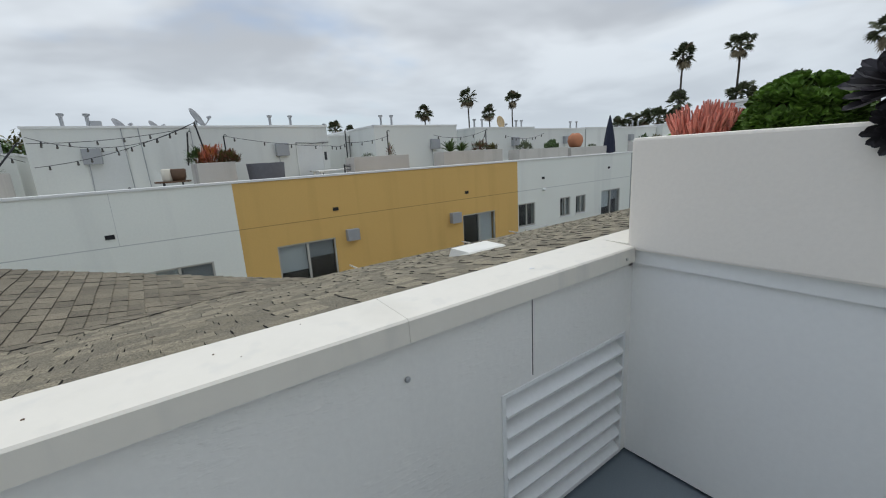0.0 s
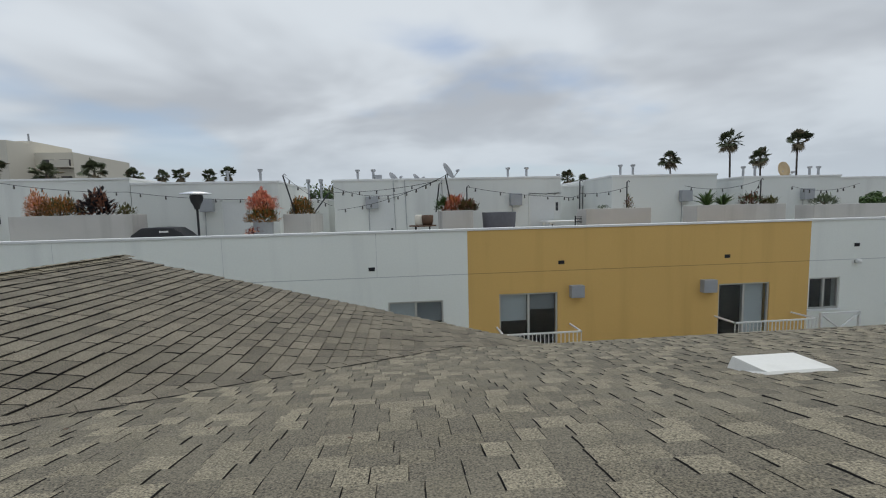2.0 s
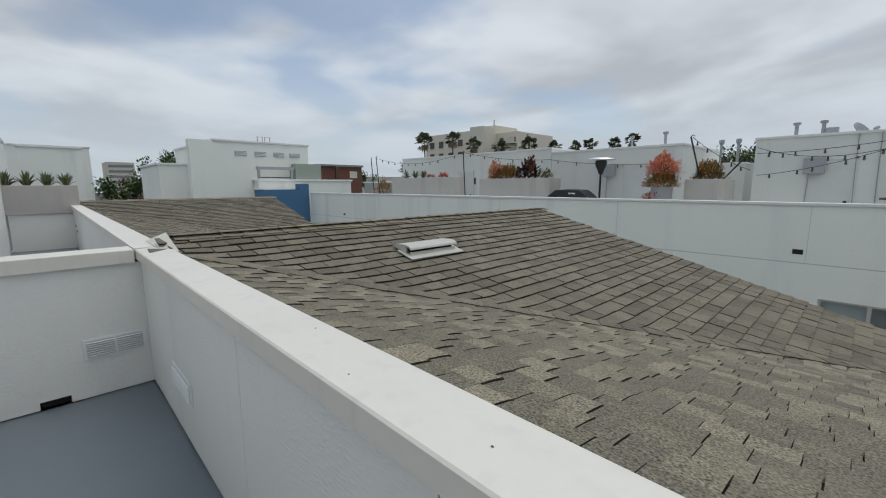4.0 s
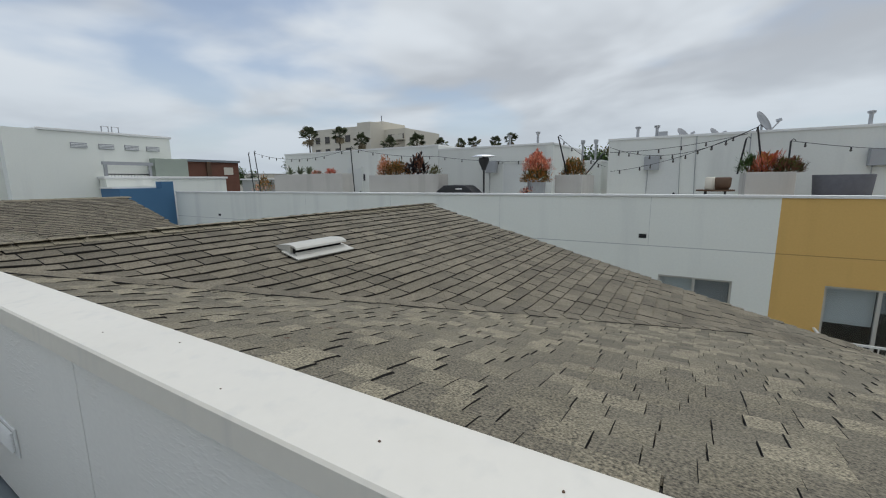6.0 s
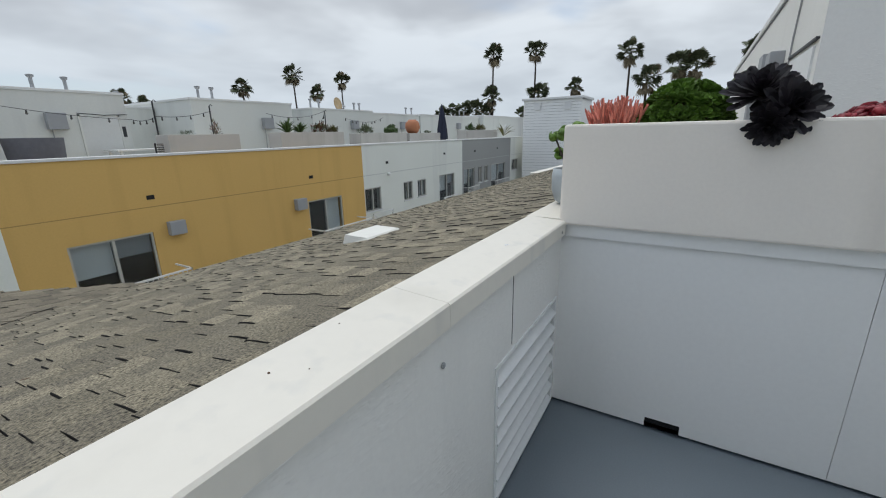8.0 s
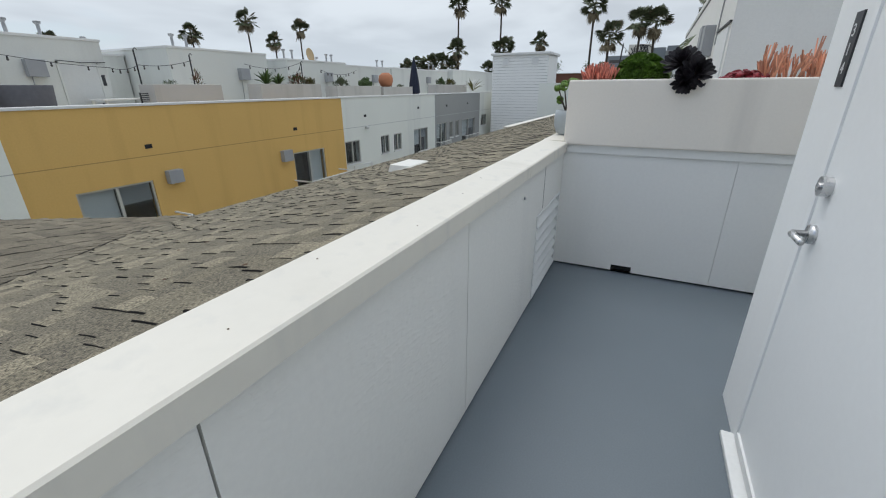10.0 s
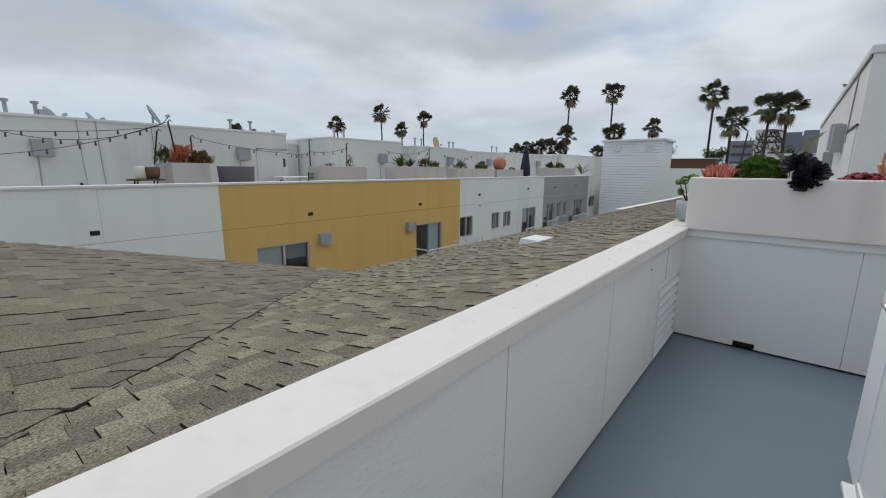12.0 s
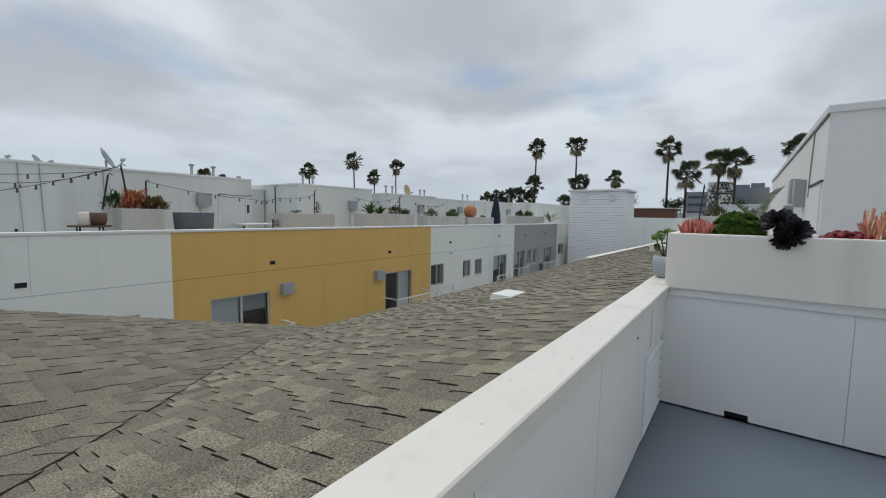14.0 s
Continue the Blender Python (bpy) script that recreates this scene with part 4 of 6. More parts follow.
for x, z, bb in ((-2.42, 0.12, b_white), (2.80, 0.12, b_yellow), (7.78, 0.12, b_yellow), (11.95, 0.32, b_white2), (16.75, 0.45, b_white2), (20.3, 0.42, b_grey), (23.6, 0.45, b_grey), (-20.3, 0.05, b_white), (-13.3, 0.1, b_white)):
    wall_vent(x, z, bb)
part("camera_dome", M().lathe(11.95, FY - 0.08, [(0.07, -0.22), (0.08, -0.15), (0.06, -0.10)], 12), RAILWHITE, b_white2, "white dome camera", smooth=True)
for x0, x1, z0, z1 in ((3.03, 3.41, -0.87, -0.53), (6.96, 7.37, -0.90, -0.53)):
    u = part("hood_box", box(x0, FY - 0.18, z0, x1, FY, z1), BOXGREY, b_yellow, "grey metal exhaust hood", bevel=0.012)


def balcony_rail(x0, x1, ztop, depth, bld_label, y=FY):
    t = thing("balcony_rail", ((x0 + x1) / 2, y, ztop - 1.0), bld_label, "railing", "balcony rails")
    yo = y - depth
    rail = [(x0, y, ztop), (x0, yo, ztop), (x1, yo, ztop), (x1, y, ztop)]
    for dz in (0.0, -0.92):
        for p, q in zip(rail, rail[1:]):
            m = M()
            a, b = (min(p[0], q[0]) - 0.02, min(p[1], q[1]) - 0.02), (max(p[0], q[0]) + 0.02, max(p[1], q[1]) + 0.02)
            m.box(a[0], a[1], ztop + dz - 0.04, b[0], b[1], ztop + dz)
            part("rail", m, RAILWHITE, t)
    n = int((x1 - x0) / 0.11)
    for k in range(n + 1):
        x = x0 + (x1 - x0) * k / n
        part("baluster", box(x - 0.009, yo - 0.009, ztop - 0.9, x + 0.009, yo + 0.009, ztop - 0.04), RAILWHITE, t)
    part("balcony_slab", box(x0 - 0.03, yo - 0.03, ztop - 1.06, x1 + 0.03, y, ztop - 0.96), TRIM, t)
    return t


balcony_rail(0.95, 3.05, -1.62, 0.75, "white metal balcony rail before the sliding door")
balcony_rail(7.45, 9.9, -1.62, 0.75, "white metal balcony rail before the sliding door")
balcony_rail(18.85, 20.35, -1.55, 0.3, "white metal balcony rail before the dark grey wall")
balcony_rail(22.7, 25.05, -1.55, 0.3, "white metal balcony rail before the dark grey wall")


def cross_rail(x0, x1, ztop):
    t = thing("cross_rail", ((x0 + x1) / 2, FY - 0.3, ztop - 1), "white crossed-bar balcony rail under the window", "railing", "balcony rails")
    y = FY - 0.35
    part("rail", box(x0, y - 0.03, ztop - 0.05, x1, y + 0.03, ztop), RAILWHITE, t)
    part("rail", box(x0, y - 0.03, ztop - 1.0, x1, y + 0.03, ztop - 0.95), RAILWHITE, t)
    for a, b in ((x0, x1), (x1, x0)):
        part("brace", M().tube([(a, y, ztop - 0.95), (b, y, ztop - 0.05)], 0.028, 6), RAILWHITE, t)
    for x in (x0, x1):
        part("post", box(x - 0.03, y - 0.03, ztop - 1.0, x + 0.03, y + 0.03, ztop), RAILWHITE, t)
        part("bracket", box(x - 0.025, y, ztop - 1.0, x + 0.025, FY, ztop - 0.95), RAILWHITE, t)
    return t


cross_rail(10.5, 11.75, -1.60)
cross_rail(16.1, 17.6, -1.72)


# stair penthouses on the terrace across
def far_penthouse(x0, x1, y0, y1, top, label):
    t = thing("terrace_penthouse", ((x0 + x1) / 2, (y0 + y1) / 2, 0), label, "penthouse", "stair penthouses across")
    part("wall", box(x0, y0, 0.0, x1, y1, top - 0.07), PH_STUCCO, t)
    part("roof_edge", box(x0 - 0.03, y0 - 0.03, top - 0.07, x1 + 0.03, y1 + 0.03, top), FARCAP, t, bevel=0.008)
    return t


pA = far_penthouse(-3.9, 4.2, 14.2, 19.0, 2.80, "light grey stucco stair penthouse with door and wires")
pB = far_penthouse(6.15, 10.3, 14.2, 19.0, 2.80, "light grey stucco stair penthouse with vent pipes")
pAB = far_penthouse(4.23, 6.1, 16.6, 19.0, 2.60, "recessed light grey stucco wall between penthouses")
pC = far_penthouse(11.4, 15.5, 14.2, 19.0, 2.68, "light grey stucco stair penthouse behind planters")
pCD = far_penthouse(10.4, 11.35, 16.6, 19.0, 2.5, "recessed light grey stucco wall between penthouses")
pD = far_penthouse(15.6, 20.5, 14.6, 19.0, 2.62, "light grey stucco stair penthouse behind planters")
pE = far_penthouse(20.6, 29.0, 14.6, 19.0, 2.66, "long light grey stucco stair penthouse")
pF = far_penthouse(29.1, 42.0, 14.2, 19.0, 2.80, "long light grey stucco stair penthouse")
pZ = far_penthouse(-10.45, -5.75, 14.2, 19.0, 2.80, "light grey stucco stair penthouse beside a heater")
pZ2 = far_penthouse(-20.0, -10.5, 14.25, 19.0, 2.98, "light grey stucco stair penthouse behind planters")
pZA = far_penthouse(-5.7, -4.55, 16.8, 19.0, 2.25, "low light grey stucco wall between penthouses")


def wall_door(par, x0, x1, y, top):
    d = part("door", box(x0, y - 0.02, 0.02, x1, y - 0.004, top), DOORGREY, par, "light grey painted door", bevel=0.004)
    part("door_frame", M().box(x0 - 0.05, y - 0.03, 0.02, x0, y - 0.003, top + 0.05).box(x1, y - 0.03, 0.02, x1 + 0.05, y - 0.003, top + 0.05).box(x0 - 0.05, y - 0.03, top, x1 + 0.05, y - 0.003, top + 0.05), PH_STUCCO, d)
    part("door_knob", M().lathe(x1 - 0.09, y - 0.05, [(0.01, 1.0), (0.035, 1.02), (0.035, 1.06), (0.01, 1.08)], 8), BLACKMETAL, d)
    return d


wall_door(pA, 3.05, 3.95, 14.2, 2.12)
part("number_plate", box(4.0, 14.18, 1.55, 4.1, 14.195, 1.85), SIGNBLACK, pA, "black unit number plate")
wall_door(pA, -2.75, -1.85, 14.2, 2.12)
wall_door(pZ, -7.6, -6.7, 14.2, 2.12)
wall_door(pZ2, -15.6, -14.7, 14.25, 2.12)
part("number_plate", box(-14.6, 14.23, 1.55, -14.5, 14.245, 1.85), SIGNBLACK, pZ2, "black unit number plate")


def utility(par, x, y, z, w=0.42, h=0.42):
    u = part("utility_box", box(x - w / 2, y - 0.2, z - h / 2, x + w / 2, y - 0.002, z + h / 2), BOXGREY, par, "grey metal utility box", bevel=0.012)
    part("conduit", M().tube([(x - w / 4, y - 0.03, z - h / 2), (x - w / 4, y - 0.03, z - h / 2 - 0.3), (x - w / 3, y - 0.03, 0.3)], 0.012, 6), PIPE, u)
    return u


utility(pA, -2.6, 14.2, 1.98)
utility(pA, 2.5, 14.2, 1.98)
utility(pB, 9.0, 14.2, 1.98)
utility(pC, 14.0, 14.2, 1.95)
utility(pD, 18.6, 14.6, 1.95)
utility(pE, 25.5, 14.6, 1.95)
utility(pZ, -8.05, 14.2, 2.0)
for x in (-1.85, -1.45, -0.15):
    part("wire", M().tube([(x, 14.18, 2.74), (x + 0.02, 14.17, 1.6), (x + rng.uniform(-0.1, 0.1), 14.17, 0.1)], 0.012, 5), PIPE, pA)
part("wire", M().tube([(3.0, 14.17, 2.2), (3.6, 14.16, 2.16), (4.2, 14.17, 2.19)], 0.010, 5), CABLE, pA)


def vent_pipe(x, y, z, h=0.32, r=0.055):
    t = thing("vent_pipe", (x, y, z), "grey metal vent pipe with a flared cap", "vent pipe", "roof vent pipes")
    part("pipe", M().lathe(x, y, [(r * 0.8, z), (r * 0.8, z + h * 0.8)], 8), PIPE, t)
    part("cap", M().lathe(x, y, [(r * 0.8, z + h * 0.78), (r * 1.5, z + h * 0.86), (r * 1.6, z + h), (r * 0.6, z + h + 0.015)], 10), PIPE, t)
    return t


for x, y, z, h in ((-3.1, 14.6, 2.8, 0.36), (-2.55, 14.6, 2.8, 0.36), (2.35, 14.6, 2.8, 0.36), (3.05, 14.6, 2.8, 0.36), (6.75, 14.7, 2.8, 0.42), (7.25, 14.7, 2.8, 0.42),
                   (-7.6, 14.8, 2.8, 0.4), (-6.4, 14.5, 2.8, 0.42), (-5.35, 17.0, 2.25, 0.8), (-4.85, 17.0, 2.25, 0.8), (11.9, 14.8, 2.68, 0.42), (12.4, 14.8, 2.68, 0.42), (15.0, 15.0, 2.68, 0.4), (15.4, 15.0, 2.68, 0.4),
                   (19.6, 15, 2.62, 0.4), (20.2, 15, 2.62, 0.4), (26.5, 15, 2.66, 0.4), (27.2, 15, 2.66, 0.4), (5.2, 17, 2.6, 0.5)):
    vent_pipe(x, y, z, h)
solo("roof_unit", box(-2.5, 14.55, 2.8, -2.25, 14.8, 2.97), BOXGREY, (-2.4, 14.7, 2.8), "small grey metal roof unit", "roof unit", bevel=0.01)


def dish(x, y, z, r, tilt, turn, mat, label, arm=True):
    t = thing("satellite_dish", (x, y, z), label, "satellite dish")
    rot = Euler((radians(tilt), 0, radians(turn))).to_matrix()
    prof = [(0.02, 0.0), (r * 0.5, r * 0.05), (r, r * 0.2), (r, r * 0.2 - 0.015), (r * 0.5, r * 0.05 - 0.015), (0.02, -0.015)]
    m = M().lathe(0, 0, prof, 20)
    m.v = [tuple(rot @ Vector(p) + Vector((x, y, z + r * 0.9))) for p in m.v]
    part("reflector", m, mat, t, smooth=True)
    part("mast", M().tube([(x, y, z), (x, y, z + r * 0.8)], 0.03, 8), PIPE, t)
    if arm:
        tip = rot @ Vector((0, -r * 0.6, r * 1.3)) + Vector((x, y, z + r * 0.9))
        part("feed_arm", M().tube([rot @ Vector((0, -r, 0.1)) + Vector((x, y, z + r * 0.9)), tip], 0.018, 6), PIPE, t)
        part("feed_horn", M().tube([tip, tip + rot @ Vector((0, 0.03, -0.12))], 0.045, 8), PIPE, t)
    return t


dish(0.15, 15.0, 2.8, 0.33, 62, 62, DISH, "grey satellite dish on the penthouse roof")
dish(-1.9, 17.5, 2.8, 0.30, 55, 62, DISH, "grey satellite dish far back on the roof", True)
dish(-0.9, 17.5, 2.8, 0.26, 55, 62, DISH, "grey satellite dish far back on the roof", True)
dish(14.0, 15.2, 2.68, 0.33, 80, 10, TAN, "tan satellite dish on the penthouse roof")


# ---- plants ----
def scatter_sphere(r, n, squash=1.0):
    out = []
    for _ in range(n):
        v = Vector((r.gauss(0, 1), r.gauss(0, 1), abs(r.gauss(0, 1)))).normalized()
        out.append(Vector((v.x, v.y, v.z * squash)))
    return out


def shrub(name, x, y, z, rx, ry, h, mat, label, leaf=0.12, n=220, stems=True, mat2=None, group="", width=0.35):
    """A bush of separate leaves round a few stems."""
    r = random.Random(int((x * 31 + y * 17 + z * 7) * 100))
    t = thing(name, (x, y, z), label, "plant", group)
    m, m2, st = M(), M(), M()
    for k, v in enumerate(scatter_sphere(r, n)):
        q = r.uniform(0.45, 1.0) ** 0.6
        lump = 0.78 + 0.35 * noise.noise(Vector((v.x * 2.1 + x, v.y * 2.1 + y, v.z * 2.1)))
        c = Vector((x + v.x * rx * q * lump, y + v.y * ry * q * lump, z + 0.02 + v.z * h * q * lump))
        d = (v + Vector((r.uniform(-0.6, 0.6), r.uniform(-0.6, 0.6), r.uniform(0.0, 0.7)))).normalized()
        (m2 if mat2 and r.random() < 0.45 else m).leaf(c, c + d * leaf * r.uniform(0.6, 1.3), leaf * width * r.uniform(0.7, 1.2), droop=0.08)
    for k in range(5):
        a = r.uniform(0, 6.28)
        st.tube([(x, y, z - 0.02), (x + 0.4 * rx * math.cos(a), y + 0.4 * ry * math.sin(a), z + h * 0.6)], 0.012, 5, 0.005)
    part("foliage", m, mat, t)
    if mat2:
        part("foliage_tip", m2, mat2, t)
    part("stem", st, WOOD, t)
    return t


def spiky(name, x, y, z, r0, h, mat, label, n=26, width=0.06, mat2=None):
    """A rosette of long pointed leaves."""
    r = random.Random(int((x * 13 + y * 29) * 100))
    t = thing(name, (x, y, z), label, "plant")
    m, m2 = M(), M()
    for k in range(n):
        a = 6.283 * k / n * 2.4 + r.uniform(-0.2, 0.2)
        el = r.uniform(0.3, 1.35)
        tip = Vector((x + r0 * math.cos(el) * math.cos(a), y + r0 * math.cos(el) * math.sin(a), z + h * math.sin(el) * r.uniform(0.8, 1.1)))
        (m2 if mat2 and k % 3 == 0 else m).leaf((x + 0.02 * math.cos(a), y + 0.02 * math.sin(a), z), tip, width, droop=0.10, fold=0.25)
    part("leaves", m, mat, t)
    if mat2:
        part("leaf_tips", m2, mat2, t)
    return t


def pencil_plant(x, y, z, rx, ry, h, mat, label, n=120, thick=0.005, tufts=0):
    """A stand of upright forking pencil-thin stems."""
    r = random.Random(int((x * 7 + y * 41) * 100))
    t = thing("pencil_succulent", (x, y, z), label, "plant")
    m = M()
    for k in range(n):
        a, q = r.uniform(0, 6.283), math.sqrt(r.random())
        bx, by = x + rx * q * math.cos(a), y + ry * q * math.sin(a)
        if tufts:
            # fingers gathered into tufts along the trough
            by = y + ry * (2 * (k % tufts) / (tufts - 1) - 1) + 0.045 * q * math.sin(a)
        hh = h * r.uniform(0.55, 1.05) * (1 - 0.35 * q)
        lean = Vector((math.cos(a) * 0.35 * q + r.uniform(-0.15, 0.15), math.sin(a) * 0.35 * q + r.uniform(-0.15, 0.15), 1)).normalized()
        p1 = Vector((bx, by, z)) + lean * hh * 0.55
        m.tube([(bx, by, z), p1], thick, 5, thick)
        for s in range(3):
            d = (lean + Vector((r.uniform(-0.45, 0.45), r.uniform(-0.45, 0.45), 0.2))).normalized()
            m.tube([p1, p1 + d * hh * 0.28, p1 + d * hh * 0.5 + Vector((0, 0, hh * 0.05))], thick, 5, thick * 0.55)
    part("stalk", m, mat, t)
    part("root_crown", M().lathe(x, y, [(rx * 0.6, z - 0.004), (rx * 0.5, z + 0.008), (0.01, z + 0.012)], 9), WOOD, t)
    return t


def rosette_bush(name, x, y, z, rx, ry, h, mat, label, heads=26, size=0.055, petals=16):
    """A mound of leaf rosettes."""
    r = random.Random(int((x * 3 + y * 47) * 100))
    t = thing(name, (x, y, z), label, "plant")
    m = M()
    st = M()
    for v in scatter_sphere(r, heads):
        c = Vector((x + v.x * rx, y + v.y * ry, z + 0.02 + v.z * h))
        ax = (v + Vector((0, 0, 0.5))).normalized()
        a0 = ax.orthogonal().normalized()
        b0 = ax.cross(a0)
        st.tube([(x + 0.2 * (c.x - x), y + 0.2 * (c.y - y), z), c], 0.008, 5)
        for k in range(petals):
            ang = k * 2.399
            f = math.sqrt((k + 1) / petals)
            d = (math.cos(ang) * a0 + math.sin(ang) * b0) * f + ax * (1.05 - 0.8 * f)
            m.spoon(c - ax * size * 0.3 * f, c + d.normalized() * size * (0.6 + 0.5 * f), size * 0.5, ax)
    part("foliage", m, mat, t)
    part("stem", st, WOOD, t)
    return t


def plump_bush(name, x, y, z, rx, ry, h, mat, label, n=320, size=0.03):
    """A dense mound of plump round leaves."""
    r = random.Random(int((x * 11 + y * 5) * 100))
    t = thing(name, (x, y, z), label, "plant")
    m = M()
    for v in scatter_sphere(r, n):
        lump = 0.85 + 0.3 * noise.noise(Vector((v.x * 3 + x, v.y * 3, v.z * 3)))
        q = r.uniform(0.72, 1.02) * lump
        m.blob_leaf((x + v.x * rx * q, y + v.y * ry * q, z + v.z * h * q), v + Vector((r.uniform(-0.5, 0.5), r.uniform(-0.5, 0.5), r.uniform(-0.2, 0.6))), size * r.uniform(0.7, 1.25))
    part("leaves", m, mat, t, smooth=True)
    st = M()
    for k in range(6):
        a = k * 1.05
        st.tube([(x, y, z), (x + rx * 0.55 * math.cos(a), y + ry * 0.55 * math.sin(a), z + h * 0.5)], 0.008, 5)
    part("branch", st, WOOD, t)
    return t


# plants in the planter on the end wall
PZ = 1.452
pencil_plant(0.16, -0.18, PZ, 0.12, 0.11, 0.17, CORAL, "coral-pink pencil succulent in the planter", 110)
rosette_bush("jade_bush", 0.22, -0.46, PZ - 0.02, 0.17, 0.17, 0.195, JADE, "dense bright green round-leaved succulent in the planter", 120, 0.052, 13)


def aeonium(x, y, z, heads):
    """Rosettes of broad dark leaves on short stems, some hanging over the planter's edge. heads: offset, axis, radius."""
    t = thing("black_aeonium", (x, y, z), "large near-black rosette succulent hanging over the planter", "plant")
    r = random.Random(21)
    lf, st = M(), M()
    for off, axis, size in heads:
        c = Vector((x, y, z)) + Vector(off)
        ax = Vector(axis).normalized()
        a0 = ax.orthogonal().normalized()
        b0 = ax.cross(a0)
        st.tube([(x, y, z - 0.03), c - ax * 0.03, c], 0.012, 6, 0.009)
        n = 44
        for k in range(n):
            f = math.sqrt((k + 1) / n)
            ang = k * 2.399 + r.uniform(-0.12, 0.12)
            d = (math.cos(ang) * a0 + math.sin(ang) * b0) * f + ax * (0.95 - 0.95 * f)
            lf.spoon(c - ax * size * 0.22 * f, c + d.normalized() * size * (0.45 + 0.6 * f) * r.uniform(0.88, 1.06), size * 0.30, ax)
    part("leaves", lf, NEARBLACK, t)
    part("stem", st, WOOD, t)
    return t


aeonium(0.07, -0.745, PZ + 0.025, (((-0.02, 0.03, 0.12), (-0.7, 0.15, 0.75), 0.135), ((-0.09, -0.06, 0.05), (-0.9, -0.25, 0.3), 0.12), ((0.05, -0.10, 0.08), (-0.2, -0.7, 0.8), 0.10), ((-0.13, 0.0, -0.01), (-0.9, 0.1, -0.35), 0.085)))
plump_bush("crimson_succulent", 0.16, -1.10, PZ + 0.02, 0.13, 0.15, 0.075, REDFL, "low crimson mound of succulent leaves in the planter", 320, 0.02)
pencil_plant(0.2, -1.42, PZ, 0.10, 0.17, 0.27, SALMON, "salmon-pink finger-stemmed succulent in tufts in the planter", 54, 0.0075, 4)


def banana_plant(x, y, z):
    """Broad ribbed leaves on arching stalks."""
    t = thing("banana_plant", (x, y, z), "pale green banana plant with broad ribbed leaves", "plant")
    r = random.Random(8)
    for tip, bend, w in (((0.0, -0.30, 1.86), 0.08, 0.19), ((0.05, 0.38, 1.62), 0.05, 0.15), ((0.25, -0.08, 1.60), 0.06, 0.14)):
        top = Vector((x, y, z)) + Vector(tip)
        start = Vector((x, y, z)) + Vector((tip[0] * 0.3, tip[1] * 0.15, tip[2] * 0.80))
        side = Vector((0.25, 0.9, -0.15 + tip[1])).normalized()
        m = M()
        n = 9
        for k in range(n):
            f0, f1 = k / n, (k + 0.86) / n
            p, q = start.lerp(top, f0), start.lerp(top, f1)
            p.z += bend * math.sin(f0 * 3.1)
            q.z += bend * math.sin(f1 * 3.1)
            u0, u1 = w * math.sin(0.35 + f0 * 2.6) * 0.5, w * math.sin(0.35 + f1 * 2.6) * 0.5
            for sg in (-1, 1):
                lift = Vector((0, 0, r.uniform(0.0, 0.012)))
                m.add([p, q, q + side * sg * u1 + lift, p + side * sg * u0 + lift * 0.5], [(0, 1, 2, 3)])
        leaf = part("leaf", m, GREYLEAF, t)
        part("midrib", M().tube([(x, y, z), start, start.lerp(top, 0.5) + Vector((0, 0, bend)), top], 0.012, 6, 0.003), OLIVE, leaf)
    return t


banana_plant(4.45, -0.72, 0.30)


def potted_jade(x, y, z):
    pot = thing("flower_pot", (x, y, z), "whitewashed grey round pot standing on the coping", "pot")
    part("pot_body", M().lathe(x, y, [(0.055, z), (0.085, z + 0.02), (0.105, z + 0.08), (0.108, z + 0.16), (0.100, z + 0.205), (0.09, z + 0.205), (0.088, z + 0.17)], 24), POTGREY, pot, smooth=True)
    part("soil", M().lathe(x, y, [(0.09, z + 0.165), (0.086, z + 0.172)], 16), SOIL, pot)
    t = thing("jade_plant", (x, y, z + 0.17), "jade plant with plump green leaves in a pot", "plant")
    r = random.Random(5)
    st, lf = M(), M()
    for k in range(9):
        a = 6.283 * k / 9 + r.uniform(-0.3, 0.3)
        e = Vector((x + 0.13 * math.cos(a) * r.uniform(0.5, 1), y + 0.13 * math.sin(a) * r.uniform(0.5, 1), z + 0.2 + r.uniform(0.08, 0.24)))
        st.tube([(x, y, z + 0.165), (x + 0.3 * (e.x - x), y + 0.3 * (e.y - y), z + 0.22), e], 0.008, 5, 0.005)
        for j in range(11):
            v = Vector((r.gauss(0, 1), r.gauss(0, 1), r.gauss(0.4, 0.8))).normalized()
            lf.blob_leaf(e + v * 0.028, v, 0.022 * r.uniform(0.7, 1.2))
    part("stem", st, BARK, t)
    part("leaves", lf, JADE, t, smooth=True)


potted_jade(0.42, 0.075, 1.052)


# terrace planters across, with what grows in them
def divider(x0, x1, y0, y1, top):
    solo("terrace_wall", box(x0, y0, 0.0, x1, y1, top), PH_STUCCO, ((x0 + x1) / 2, y0, 0), "low light grey stucco wall under a planter", "wall", kind="structure")


GP = "terrace planters across"
for x0, x1, y0, y1, z0, z1 in ((-18.3, -13.95, 12.2, 12.9, 1.05, 1.86), (-12.5, -9.26, 12.2, 12.9, 1.05, 1.75), (-5.05, -4.25, 12.1, 13.9, 1.05, 1.64), (-0.36, 0.60, 12.1, 13.6, 0.85, 1.63),
                                (4.3, 6.5, 12.3, 13.0, 1.0, 1.58), (8.1, 11.3, 12.3, 13.0, 1.05, 1.61), (12.35, 15.85, 12.3, 13.0, 1.0, 1.54), (16.1, 19.2, 12.3, 13.0, 1.0, 1.50), (22.5, 27.5, 12.3, 13.0, 1.0, 1.62)):
    planter("planter", x0, y0, z0, x1, y1, z1, FARPLANTER, 0.07, 0.015, "weathered pale concrete terrace planter box", GP)
    divider(x0 + 0.05, x1 - 0.05, y0 + 0.05, y1 - 0.05, z0)
